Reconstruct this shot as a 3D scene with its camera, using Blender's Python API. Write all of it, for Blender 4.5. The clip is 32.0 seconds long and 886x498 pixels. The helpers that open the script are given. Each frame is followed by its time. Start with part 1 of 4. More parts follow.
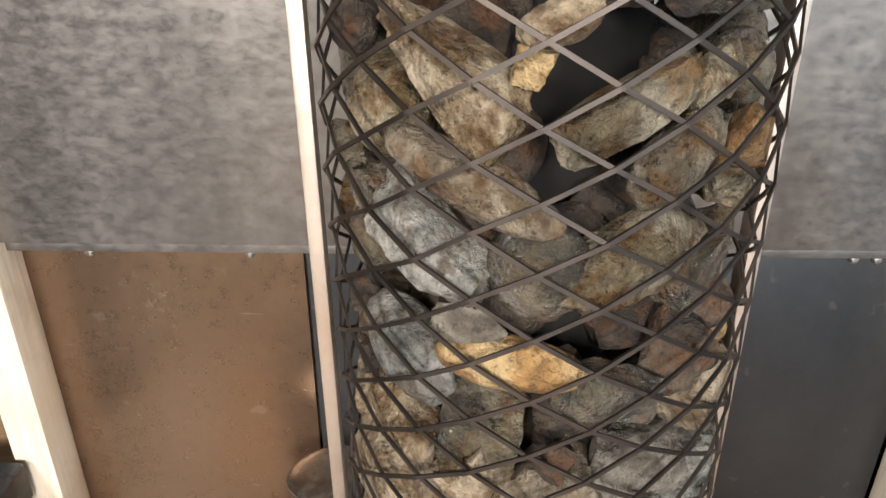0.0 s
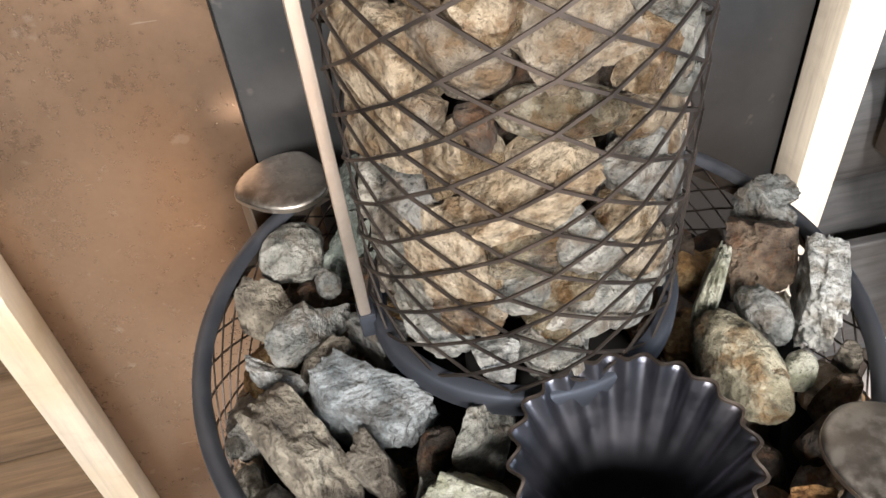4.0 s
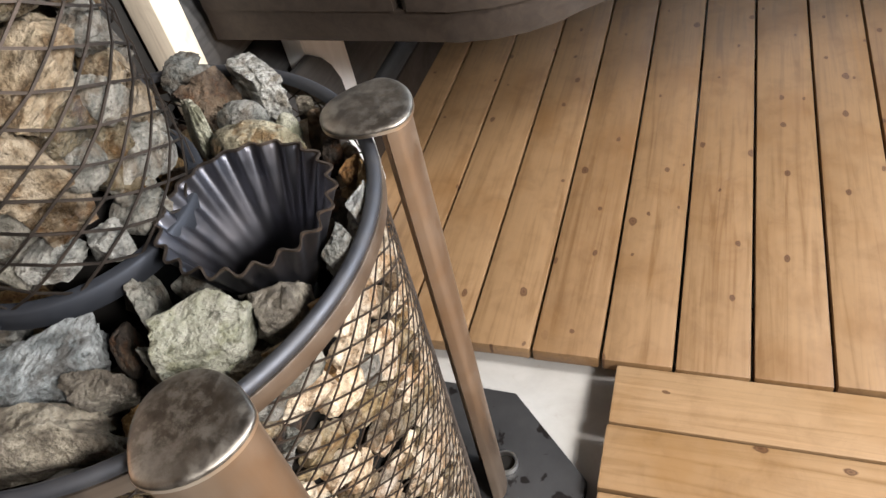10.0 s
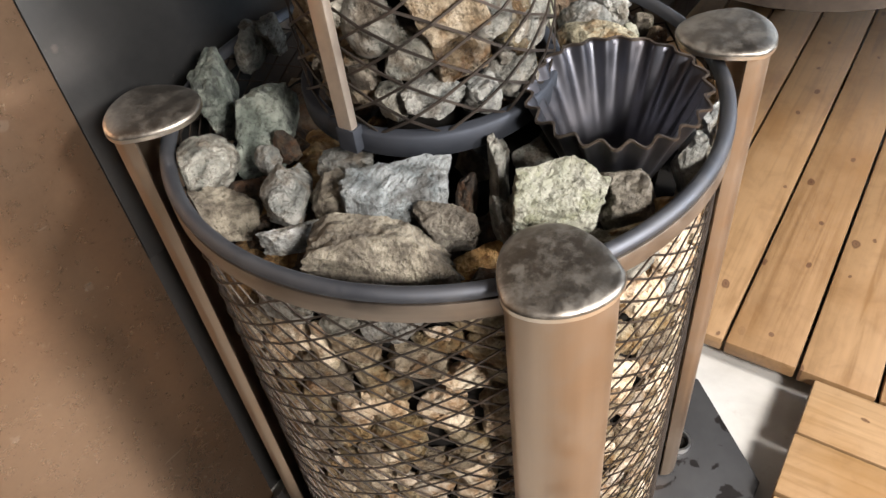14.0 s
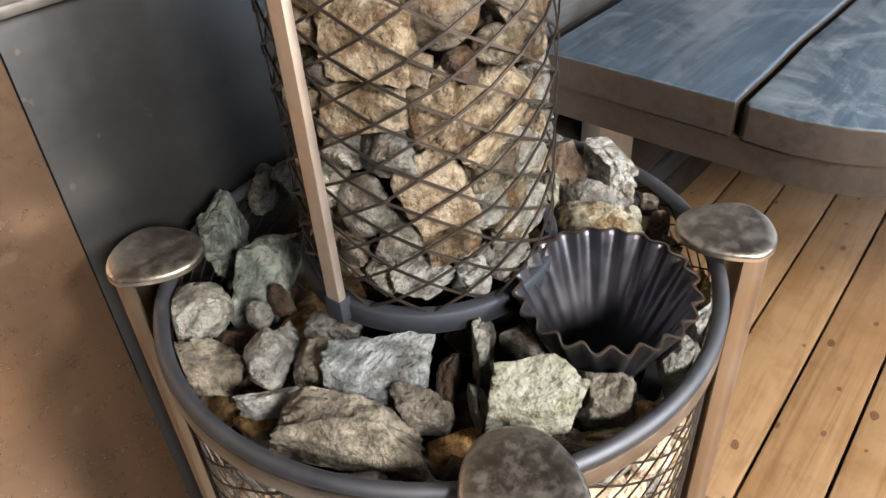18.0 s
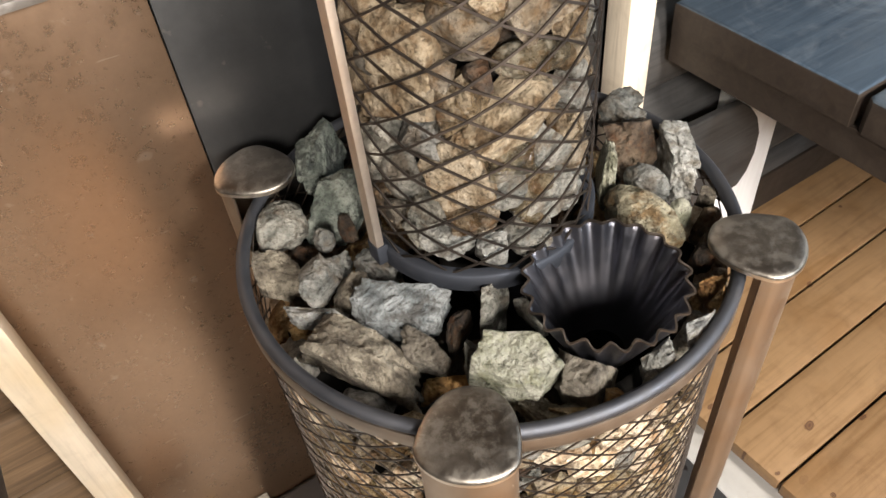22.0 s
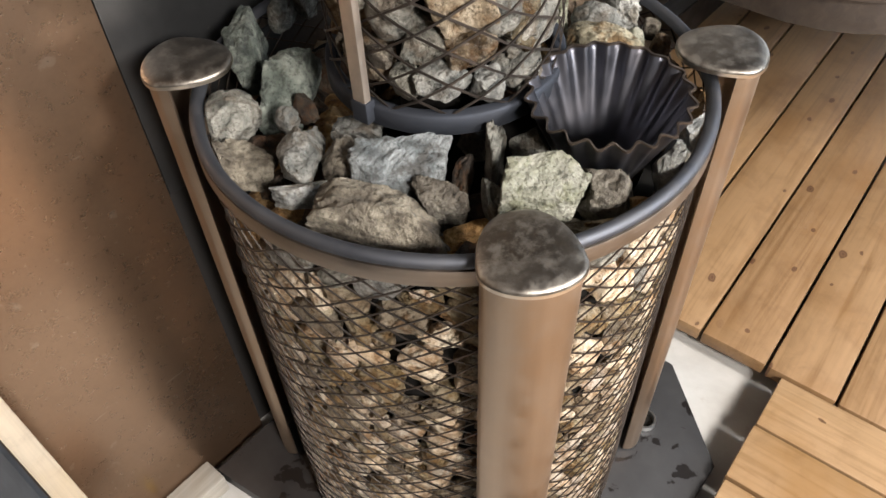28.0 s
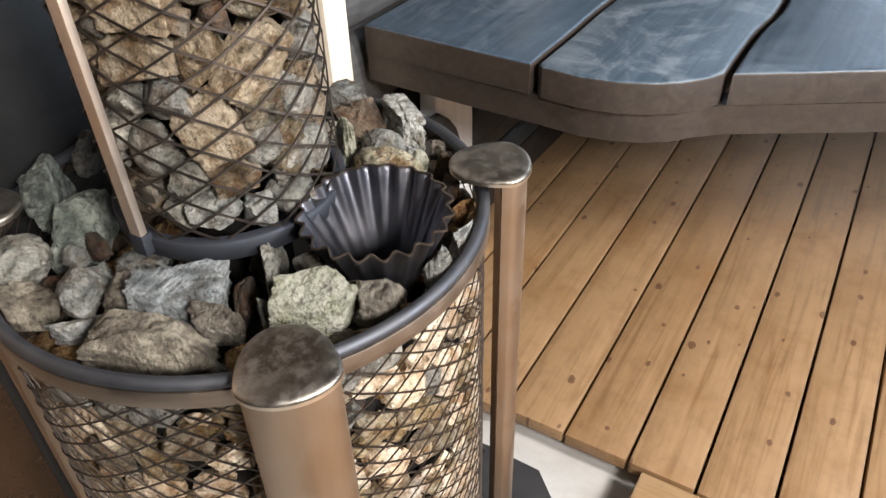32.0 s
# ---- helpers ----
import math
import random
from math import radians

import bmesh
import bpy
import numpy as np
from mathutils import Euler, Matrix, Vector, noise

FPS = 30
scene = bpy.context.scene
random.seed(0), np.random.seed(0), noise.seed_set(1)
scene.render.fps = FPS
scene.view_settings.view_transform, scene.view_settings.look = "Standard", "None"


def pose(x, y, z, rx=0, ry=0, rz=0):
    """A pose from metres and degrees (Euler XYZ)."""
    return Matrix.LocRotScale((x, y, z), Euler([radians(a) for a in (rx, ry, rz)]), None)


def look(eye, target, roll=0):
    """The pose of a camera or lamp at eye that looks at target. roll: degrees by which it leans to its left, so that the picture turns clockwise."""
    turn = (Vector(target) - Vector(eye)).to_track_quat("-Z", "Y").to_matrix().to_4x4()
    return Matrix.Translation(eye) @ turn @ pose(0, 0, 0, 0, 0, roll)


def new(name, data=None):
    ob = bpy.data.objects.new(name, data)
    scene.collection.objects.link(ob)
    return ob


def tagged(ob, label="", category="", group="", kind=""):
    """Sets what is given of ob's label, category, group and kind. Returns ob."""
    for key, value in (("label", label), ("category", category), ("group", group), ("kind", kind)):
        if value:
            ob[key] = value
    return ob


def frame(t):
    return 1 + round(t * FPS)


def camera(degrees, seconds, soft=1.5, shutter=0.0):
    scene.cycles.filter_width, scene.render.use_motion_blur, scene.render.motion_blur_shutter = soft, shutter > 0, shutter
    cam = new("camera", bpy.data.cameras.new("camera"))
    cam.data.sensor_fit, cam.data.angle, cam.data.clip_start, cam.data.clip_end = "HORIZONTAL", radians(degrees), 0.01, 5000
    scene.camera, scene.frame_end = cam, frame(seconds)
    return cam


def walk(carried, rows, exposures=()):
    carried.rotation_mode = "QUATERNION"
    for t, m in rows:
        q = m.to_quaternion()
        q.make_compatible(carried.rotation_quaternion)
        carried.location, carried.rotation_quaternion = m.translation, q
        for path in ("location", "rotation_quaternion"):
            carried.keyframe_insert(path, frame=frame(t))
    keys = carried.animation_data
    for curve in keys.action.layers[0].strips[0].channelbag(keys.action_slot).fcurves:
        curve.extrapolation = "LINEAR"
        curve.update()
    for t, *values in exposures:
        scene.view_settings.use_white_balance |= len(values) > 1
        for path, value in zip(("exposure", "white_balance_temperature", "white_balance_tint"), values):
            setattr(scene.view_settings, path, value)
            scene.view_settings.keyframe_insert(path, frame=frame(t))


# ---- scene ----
cam = camera(61.00, 32.0)
PATH = [
    (0, (-0.0848, -0.3652, 1.2483), (-0.0972, 0.5289, 0.8006), 0.18),
    (0.5, (-0.0983, -0.3555, 1.1902), (-0.1199, 0.4802, 0.6414), -3.44),
    (1, (-0.1249, -0.3682, 1.1417), (-0.1368, 0.4144, 0.5193), -6.18),
    (1.5, (-0.1336, -0.3789, 1.1271), (-0.1139, 0.3810, 0.4774), -6.23),
    (2, (-0.1328, -0.3927, 1.1185), (-0.0849, 0.3636, 0.4661), -5.92),
    (2.5, (-0.1325, -0.3998, 1.1181), (-0.0632, 0.3520, 0.4624), -5.59),
    (4.5, (-0.1737, -0.3644, 1.1349), (0.0071, 0.3363, 0.4447), -7.02),
    (5, (-0.2133, -0.3483, 1.1273), (0.1413, 0.2754, 0.4308), -6.70),
    (5.5, (-0.2891, -0.4091, 1.1326), (0.1481, 0.1617, 0.4376), -3.11),
    (6, (-0.3715, -0.4368, 1.1553), (0.1003, 0.1079, 0.4620), -2.80),
    (6.5, (-0.3795, -0.4089, 1.1507), (0.1187, 0.1173, 0.4616), -3.86),
    (7, (-0.3696, -0.3950, 1.1158), (0.1741, 0.0823, 0.4254), -7.24),
    (7.5, (-0.3933, -0.4210, 1.1262), (0.1702, 0.0275, 0.4325), -7.39),
    (8, (-0.3913, -0.4646, 1.1045), (0.1855, -0.0380, 0.4078), -9.24),
    (8.5, (-0.3847, -0.4843, 1.0990), (0.1968, -0.0650, 0.4019), -18.92),
    (9, (-0.3616, -0.5012, 1.0745), (0.2341, -0.0879, 0.3857), -24.77),
    (9.5, (-0.3663, -0.4883, 1.0748), (0.2342, -0.0858, 0.3839), -21.24),
    (10, (-0.3486, -0.5040, 1.1009), (0.2758, -0.1660, 0.3967), -14.78),
    (10.5, (-0.3579, -0.4677, 1.1771), (0.3494, -0.1506, 0.5453), -7.77),
    (11, (-0.3682, -0.4363, 1.1965), (0.3646, -0.1226, 0.5927), -4.45),
    (11.5, (-0.3977, -0.3868, 1.2162), (0.3359, -0.0046, 0.6543), -1.31),
    (12, (-0.4330, -0.3632, 1.1534), (0.1997, 0.0815, 0.5195), -3.89),
    (12.5, (-0.4429, -0.3693, 1.1463), (0.1526, 0.0790, 0.4796), -5.16),
    (13, (-0.4586, -0.3672, 1.1302), (0.1250, 0.0944, 0.4621), -6.35),
    (13.5, (-0.4792, -0.3706, 1.0798), (0.0861, 0.0905, 0.3959), -7.32),
    (15.5, (-0.4643, -0.3553, 1.0940), (0.0661, 0.1048, 0.3820), -8.08),
    (16, (-0.4528, -0.3484, 1.1175), (0.1081, 0.1276, 0.4401), -5.02),
    (16.5, (-0.4477, -0.3417, 1.1373), (0.1432, 0.1596, 0.5051), -3.43),
    (17, (-0.4402, -0.3387, 1.1462), (0.1735, 0.1883, 0.5583), -2.93),
    (17.5, (-0.4330, -0.3606, 1.1370), (0.1722, 0.1723, 0.5455), -2.86),
    (18, (-0.4197, -0.3744, 1.1287), (0.1711, 0.1593, 0.5237), -3.83),
    (18.5, (-0.4050, -0.3878, 1.1227), (0.1850, 0.1492, 0.5197), -4.51),
    (19, (-0.3890, -0.3598, 1.1294), (0.1882, 0.1760, 0.5132), -4.18),
    (19.5, (-0.3234, -0.4029, 1.1591), (0.1998, 0.1590, 0.5183), 0.93),
    (20, (-0.2877, -0.4612, 1.2057), (0.1393, 0.1285, 0.5202), 5.27),
    (20.5, (-0.3196, -0.4500, 1.2233), (0.0446, 0.1563, 0.5163), 1.08),
    (21, (-0.3501, -0.4743, 1.2274), (0.0057, 0.1449, 0.5274), -4.30),
    (21.5, (-0.3496, -0.4752, 1.2315), (-0.0033, 0.1448, 0.5275), -5.50),
    (22, (-0.3319, -0.4703, 1.2236), (0.0077, 0.1489, 0.5155), -6.37),
    (22.5, (-0.3177, -0.4516, 1.1942), (0.0152, 0.1719, 0.4868), -6.92),
    (23, (-0.3011, -0.4304, 1.1709), (0.0264, 0.1927, 0.4606), -6.96),
    (23.5, (-0.3075, -0.4363, 1.1718), (0.0161, 0.1858, 0.4588), -7.19),
    (24, (-0.3081, -0.4352, 1.1739), (0.0137, 0.1801, 0.4543), -6.98),
    (24.5, (-0.3075, -0.4366, 1.1742), (0.0163, 0.1731, 0.4508), -6.84),
    (25, (-0.3123, -0.4531, 1.1692), (0.0163, 0.1496, 0.4420), -6.44),
    (25.5, (-0.3217, -0.4801, 1.1775), (0.0104, 0.1174, 0.4476), -5.77),
    (26, (-0.3514, -0.5161, 1.1799), (-0.0180, 0.0766, 0.4467), -4.14),
    (26.5, (-0.3914, -0.5282, 1.1713), (-0.0601, 0.0601, 0.4336), -2.24),
    (28.5, (-0.5052, -0.3835, 1.1248), (0.0538, 0.0005, 0.3899), -4.79),
    (29, (-0.4945, -0.4160, 1.1333), (0.0861, -0.0653, 0.3986), -7.11),
    (29.5, (-0.4816, -0.4704, 1.1497), (0.1091, -0.0973, 0.4342), -7.57),
    (30, (-0.4529, -0.5139, 1.0577), (0.1875, -0.1037, 0.4084), -10.10),
    (30.5, (-0.4333, -0.5091, 1.0963), (0.2115, -0.0924, 0.4554), -9.88),
    (31, (-0.4439, -0.5142, 1.1343), (0.1966, -0.0997, 0.4879), -6.27),
    (31.5, (-0.4237, -0.5477, 1.1313), (0.2221, -0.1481, 0.4808), -5.64),
    (32, (-0.4436, -0.5259, 1.1359), (0.2144, -0.0900, 0.5219), -1.93),
]
walk(cam, [(t, look(eye, target, roll)) for t, eye, target, roll in PATH],
     [(0.0, -0.5, 6250, 10), (1.0, -0.42, 6200, 10), (2.0, -0.3, 6100, 10), (4.5, 0.1, 6100, 10), (5.3, 0.1, 6100, 10), (6.0, -0.15, 6300, 10), (7.0, -0.05, 6350, 10), (8.5, -0.01, 6250, 10), (10.0, -0.32, 6200, 10), (11.0, -0.5, 6150, 10), (12.0, 0.04, 6300, 10), (16.0, 0.08, 6300, 10), (19.0, 0.03, 6350, 10), (20.0, -0.5, 6450, 10), (21.0, -0.2, 6500, 10), (22.5, -0.2, 6550, 10), (24.0, -0.18, 6350, 10), (26.0, -0.25, 6400, 10), (28.0, -0.15, 6300, 10), (30.0, -0.08, 6200, 10), (31.0, -0.22, 6200, 10), (32.0, -0.25, 6200, 10)])

# ---------- world and light ----------
world = bpy.data.worlds.new("world")
scene.world = world
world.use_nodes = True
wn = world.node_tree.nodes
sky = wn.new("ShaderNodeTexSky")
sky.sky_type, sky.sun_disc = "NISHITA", False
sky.sun_elevation, sky.sun_rotation = radians(35), radians(100)
wn["Background"].inputs["Strength"].default_value = 0.12
world.node_tree.links.new(sky.outputs["Color"], wn["Background"].inputs["Color"])


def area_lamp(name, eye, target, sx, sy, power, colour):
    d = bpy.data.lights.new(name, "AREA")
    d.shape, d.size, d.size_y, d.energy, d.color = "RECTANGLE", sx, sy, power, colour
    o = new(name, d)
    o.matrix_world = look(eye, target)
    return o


# daylight through the two window openings, and two added warm lamps without fixtures
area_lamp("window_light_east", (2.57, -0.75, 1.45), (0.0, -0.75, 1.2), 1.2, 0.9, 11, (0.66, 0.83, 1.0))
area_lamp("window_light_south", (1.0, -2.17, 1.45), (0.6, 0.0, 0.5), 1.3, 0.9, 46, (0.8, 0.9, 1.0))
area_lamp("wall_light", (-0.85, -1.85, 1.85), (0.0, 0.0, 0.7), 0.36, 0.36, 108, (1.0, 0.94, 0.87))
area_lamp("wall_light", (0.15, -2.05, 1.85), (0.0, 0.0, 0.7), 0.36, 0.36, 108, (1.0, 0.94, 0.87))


# ---------- materials ----------
def mat(name, col, rough=0.5, metal=0.0, spec=0.5):
    m = bpy.data.materials.new(name)
    m.use_nodes = True
    b = m.node_tree.nodes["Principled BSDF"]
    b.inputs["Base Color"].default_value = (*col, 1)
    b.inputs["Roughness"].default_value = rough
    b.inputs["Metallic"].default_value = metal
    b.inputs["Specular IOR Level"].default_value = spec
    return m


class Net:
    """Small helper to wire nodes."""

    def __init__(self, m):
        self.t = m.node_tree
        self.b = self.t.nodes["Principled BSDF"]
        self.co = self.t.nodes.new("ShaderNodeTexCoord").outputs["Object"]

    def node(self, kind, **inputs):
        n = self.t.nodes.new(kind)
        for k, v in inputs.items():
            self.put(n.inputs[k.replace("_", " ")], v)
        return n

    def put(self, socket, v):
        if hasattr(v, "is_linked"):
            self.t.links.new(v, socket)
        else:
            socket.default_value = v

    def scaled(self, sx, sy, sz, vec=None):
        n = self.t.nodes.new("ShaderNodeMapping")
        self.t.links.new(vec or self.co, n.inputs["Vector"])
        n.inputs["Scale"].default_value = (sx, sy, sz)
        return n.outputs["Vector"]

    def noise(self, vec, scale, detail=6, rough=0.6, dist=0.0):
        n = self.node("ShaderNodeTexNoise", Scale=scale, Detail=detail, Roughness=rough, Distortion=dist)
        self.t.links.new(vec, n.inputs["Vector"])
        return n.outputs["Fac"]

    def ramp(self, fac, *stops):
        n = self.t.nodes.new("ShaderNodeValToRGB")
        e = n.color_ramp.elements
        while len(e) < len(stops):
            e.new(0.5)
        for el, (p, c) in zip(e, stops):
            el.position, el.color = p, (*c, 1)
        self.t.links.new(fac, n.inputs["Fac"])
        return n.outputs["Color"]

    def mix(self, fac, a, b, mode="MIX"):
        n = self.t.nodes.new("ShaderNodeMix")
        n.data_type, n.blend_type = "RGBA", mode
        self.put(n.inputs["Factor"], fac)
        self.put(n.inputs["A"], a if hasattr(a, "is_linked") else (*a, 1))
        self.put(n.inputs["B"], b if hasattr(b, "is_linked") else (*b, 1))
        return n.outputs["Result"]

    def span(self, fac, a, b, lo=0.0, hi=1.0):
        n = self.node("ShaderNodeMapRange", From_Min=lo, From_Max=hi, To_Min=a, To_Max=b)
        self.t.links.new(fac, n.inputs["Value"])
        return n.outputs["Result"]

    def random(self):
        return self.t.nodes.new("ShaderNodeObjectInfo").outputs["Random"]

    def shifted(self, vec=None, by=13.0):
        """Coordinates moved by the object's random number, so that alike pieces differ."""
        r = self.span(self.random(), 0.0, by)
        n = self.node("ShaderNodeVectorMath")
        self.t.links.new(vec or self.co, n.inputs[0])
        self.t.links.new(r, n.inputs[1])
        return n.outputs["Vector"]

    def bump(self, height, strength=0.3, distance=0.01):
        n = self.node("ShaderNodeBump", Strength=strength, Distance=distance)
        self.t.links.new(height, n.inputs["Height"])
        self.t.links.new(n.outputs["Normal"], self.b.inputs["Normal"])

    def colour(self, c):
        self.put(self.b.inputs["Base Color"], c)

    def rough(self, r):
        self.put(self.b.inputs["Roughness"], r)


ROCKS = {}


def rock_material(name, c0, c1, c2, stain, vein=0.0, rough=0.74, size=18.0, grime=1.0, relief=0.22, damp=0.0, tint=(0.45, 0.425, 0.39)):
    """Broken rock; size is the number of stone lengths in one metre."""
    ROCKS.setdefault(name, (c0, c1, c2, stain, vein, rough))
    c0, c1, c2, stain = [tuple(a * b for a, b in zip(c, tint)) for c in (c0, c1, c2, stain)]
    m = mat(name, c1, rough, 0.0, 0.35)
    n = Net(m)
    v = n.shifted(n.t.nodes.new("ShaderNodeNewGeometry").outputs["Position"])
    big = n.noise(v, 2.3 * size, 6, 0.6, 0.15)
    base = n.ramp(big, (0.36, c0), (0.47, c1), (0.6, c2))
    tone = n.ramp(n.random(), (0.0, (0.68, 0.68, 0.7)), (0.5, (1.0, 0.98, 0.95)), (1.0, (1.22, 1.18, 1.1)))
    base = n.mix(1.0, base, tone, "MULTIPLY")
    st = n.noise(v, 3.0 * size, 6, 0.62, 0.3)
    base = n.mix(n.ramp(st, (0.5, (0, 0, 0)), (0.62, (0.8, 0.8, 0.8))), base, stain)
    mid = n.noise(v, 8.5 * size, 8, 0.68, 0.1)
    base = n.mix(0.85 * grime, base, n.ramp(mid, (0.34, (0.42, 0.4, 0.38)), (0.47, (0.97, 0.97, 0.97)), (0.66, (1.2, 1.2, 1.19))), "MULTIPLY")
    pit = n.noise(v, 21 * size, 4, 0.6)
    base = n.mix(0.8 * grime, base, n.ramp(pit, (0.31, (0.25, 0.24, 0.23)), (0.42, (1, 1, 1))), "MULTIPLY")
    if vein:
        w = n.noise(n.scaled(2.4 * size, 8 * size, 2.6 * size, v), 1.0, 7, 0.7, 1.0)
        base = n.mix(n.ramp(w, (0.47, (0, 0, 0)), (0.6, (vein, vein, vein))), base, (0.05, 0.047, 0.045))
    n.colour(base)
    dry = n.span(big, rough - 0.12, rough + 0.14)
    if damp:
        film = n.ramp(n.noise(v, 1.9 * size, 3, 0.5, 0.6), (0.5 - 0.14 * damp, (0, 0, 0)), (0.6 - 0.14 * damp, (1, 1, 1)))
        n.colour(n.mix(film, base, n.mix(1.0, base, (0.55, 0.5, 0.44), "MULTIPLY")))
        dry = n.mix(film, n.ramp(big, (0.3, (rough,) * 3), (0.7, (rough,) * 3)), (0.12, 0.12, 0.12))
    n.rough(dry)
    h = n.noise(v, 5.5 * size, 9, 0.62)
    if vein:
        h = n.mix(0.3, h, n.noise(n.scaled(4 * size, 12 * size, 6 * size, v), 1.0, 6, 0.65, 0.5))
    n.bump(h, 1.0, relief / size)
    return m


M_rock_grey = rock_material("grey_stone", (0.145, 0.153, 0.148), (0.32, 0.33, 0.318), (0.52, 0.52, 0.5), (0.2, 0.16, 0.12))
M_rock_tan = rock_material("tan_stone", (0.26, 0.195, 0.122), (0.42, 0.345, 0.25), (0.56, 0.49, 0.39), (0.22, 0.13, 0.055))
M_rock_pale = rock_material("pale_green_stone", (0.5, 0.52, 0.41), (0.66, 0.68, 0.57), (0.8, 0.81, 0.72), (0.46, 0.47, 0.32))
M_rock_vein = rock_material("veined_stone", (0.23, 0.255, 0.262), (0.4, 0.425, 0.43), (0.6, 0.62, 0.62), (0.14, 0.12, 0.1), 0.5)
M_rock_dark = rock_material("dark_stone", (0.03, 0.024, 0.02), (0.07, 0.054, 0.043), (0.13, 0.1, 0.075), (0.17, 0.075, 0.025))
M_rock_green = rock_material("green_stone", (0.16, 0.185, 0.175), (0.3, 0.335, 0.32), (0.48, 0.51, 0.49), (0.09, 0.095, 0.09))
M_rock_brown = rock_material("brown_stone", (0.11, 0.096, 0.08), (0.22, 0.198, 0.17), (0.38, 0.355, 0.31), (0.1, 0.08, 0.06))
M_rock_wet = rock_material("wet_stone", (0.05, 0.046, 0.034), (0.12, 0.108, 0.078), (0.25, 0.22, 0.16), (0.15, 0.08, 0.026), 0.0, 0.16)
M_rock_wet.node_tree.nodes["Principled BSDF"].inputs["Specular IOR Level"].default_value = 0.9
# cream warmed further: light thrown back by the brown sheet is in this colour
M_rock_cream = rock_material("cream_stone", (0.44, 0.32, 0.2), (0.7, 0.56, 0.41), (0.84, 0.74, 0.6), (0.36, 0.2, 0.085), grime=0.6, relief=0.25, tint=(0.72, 0.71, 0.7))
M_rock_beige = rock_material("beige_stone", (0.25, 0.19, 0.125), (0.45, 0.375, 0.275), (0.62, 0.54, 0.425), (0.2, 0.1, 0.032), damp=0.35)
M_rock_olive = rock_material("olive_stone", (0.16, 0.14, 0.095), (0.33, 0.3, 0.22), (0.52, 0.48, 0.38), (0.22, 0.12, 0.04), damp=0.6)
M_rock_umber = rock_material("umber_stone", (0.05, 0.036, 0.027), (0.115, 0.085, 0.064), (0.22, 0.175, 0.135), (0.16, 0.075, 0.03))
M_rock_ash = rock_material("ash_stone", (0.26, 0.265, 0.26), (0.46, 0.465, 0.45), (0.64, 0.64, 0.62), (0.2, 0.17, 0.13))
M_rock_ochre = rock_material("ochre_stone", (0.26, 0.18, 0.08), (0.47, 0.37, 0.22), (0.62, 0.56, 0.44), (0.3, 0.16, 0.045))
M_rubble = rock_material("rubble_stone", (0.43, 0.31, 0.195), (0.7, 0.56, 0.4), (0.84, 0.74, 0.59), (0.36, 0.2, 0.085), size=20.0, grime=0.6, relief=0.3, tint=(0.76, 0.745, 0.73))
M_rock_rust = rock_material("rusty_stone", (0.3, 0.17, 0.06), (0.5, 0.31, 0.13), (0.66, 0.5, 0.28), (0.22, 0.1, 0.025))


def steel_material(name, col, rough, grain=(6, 6, 220), wear=(0.4, 0.34, 0.28)):
    m = mat(name, col, rough, 1.0)
    n = Net(m)
    g = n.noise(n.scaled(*grain), 1.0, 5, 0.6)
    b = n.noise(n.co, 22, 6, 0.65, 0.5)
    c = n.mix(n.ramp(b, (0.4, (0, 0, 0)), (0.75, (0.6, 0.6, 0.6))), col, wear)
    n.colour(n.mix(0.25, c, n.ramp(g, (0.3, (0.6, 0.6, 0.6)), (0.7, (1.1, 1.1, 1.1))), "MULTIPLY"))
    n.rough(n.span(b, rough - 0.09, rough + 0.12, 0.3, 0.7))
    n.bump(g, 0.05, 0.002)
    return m


M_post = steel_material("brushed_post_steel", (0.37, 0.28, 0.205), 0.44, (60, 60, 2), (0.42, 0.345, 0.28))
M_cap = steel_material("cap_steel", (0.16, 0.138, 0.117), 0.54, (14, 60, 14), (0.36, 0.33, 0.29))
nc = Net(M_cap)
scuff = nc.noise(nc.co, 75, 9, 0.75, 0.15)
old = nc.b.inputs["Base Color"].links[0].from_socket
nc.colour(nc.mix(nc.ramp(scuff, (0.46, (0, 0, 0)), (0.6, (0.8, 0.8, 0.8))), old, (0.3, 0.275, 0.24)))
nc.rough(nc.span(scuff, 0.3, 0.58, 0.35, 0.65))
M_edge = mat("polished_edge", (0.62, 0.54, 0.45), 0.34, 1.0)
# one steel in two colours: cool reflection on top, warm reflection on the side
M_bead = steel_material("cool_reflection_steel", (0.085, 0.09, 0.105), 0.6, (8, 8, 160), (0.13, 0.125, 0.125))
M_rim = steel_material("warm_reflection_steel", (0.24, 0.2, 0.165), 0.46, (8, 8, 160), (0.34, 0.27, 0.21))
M_wire = steel_material("wire_steel", (0.078, 0.067, 0.06), 0.5, (40, 40, 40), (0.13, 0.098, 0.078))
M_ring = steel_material("ring_steel", (0.05, 0.055, 0.067), 0.72, (8, 8, 90), (0.075, 0.076, 0.085))
M_funnel = steel_material("funnel_steel", (0.085, 0.086, 0.1), 0.42, (30, 30, 30), (0.09, 0.08, 0.08))
M_funnel_edge = steel_material("worn_funnel_edge", (0.11, 0.09, 0.078), 0.5, (30, 30, 30), (0.17, 0.13, 0.1))
M_rod = steel_material("rod_steel", (0.72, 0.61, 0.51), 0.46, (30, 30, 3), (0.45, 0.38, 0.32))
# near-black for recesses: the shade inside them is put into the colour
M_liner = mat("shade_black", (0.012, 0.011, 0.01), 0.9, 0.0, 0.06)


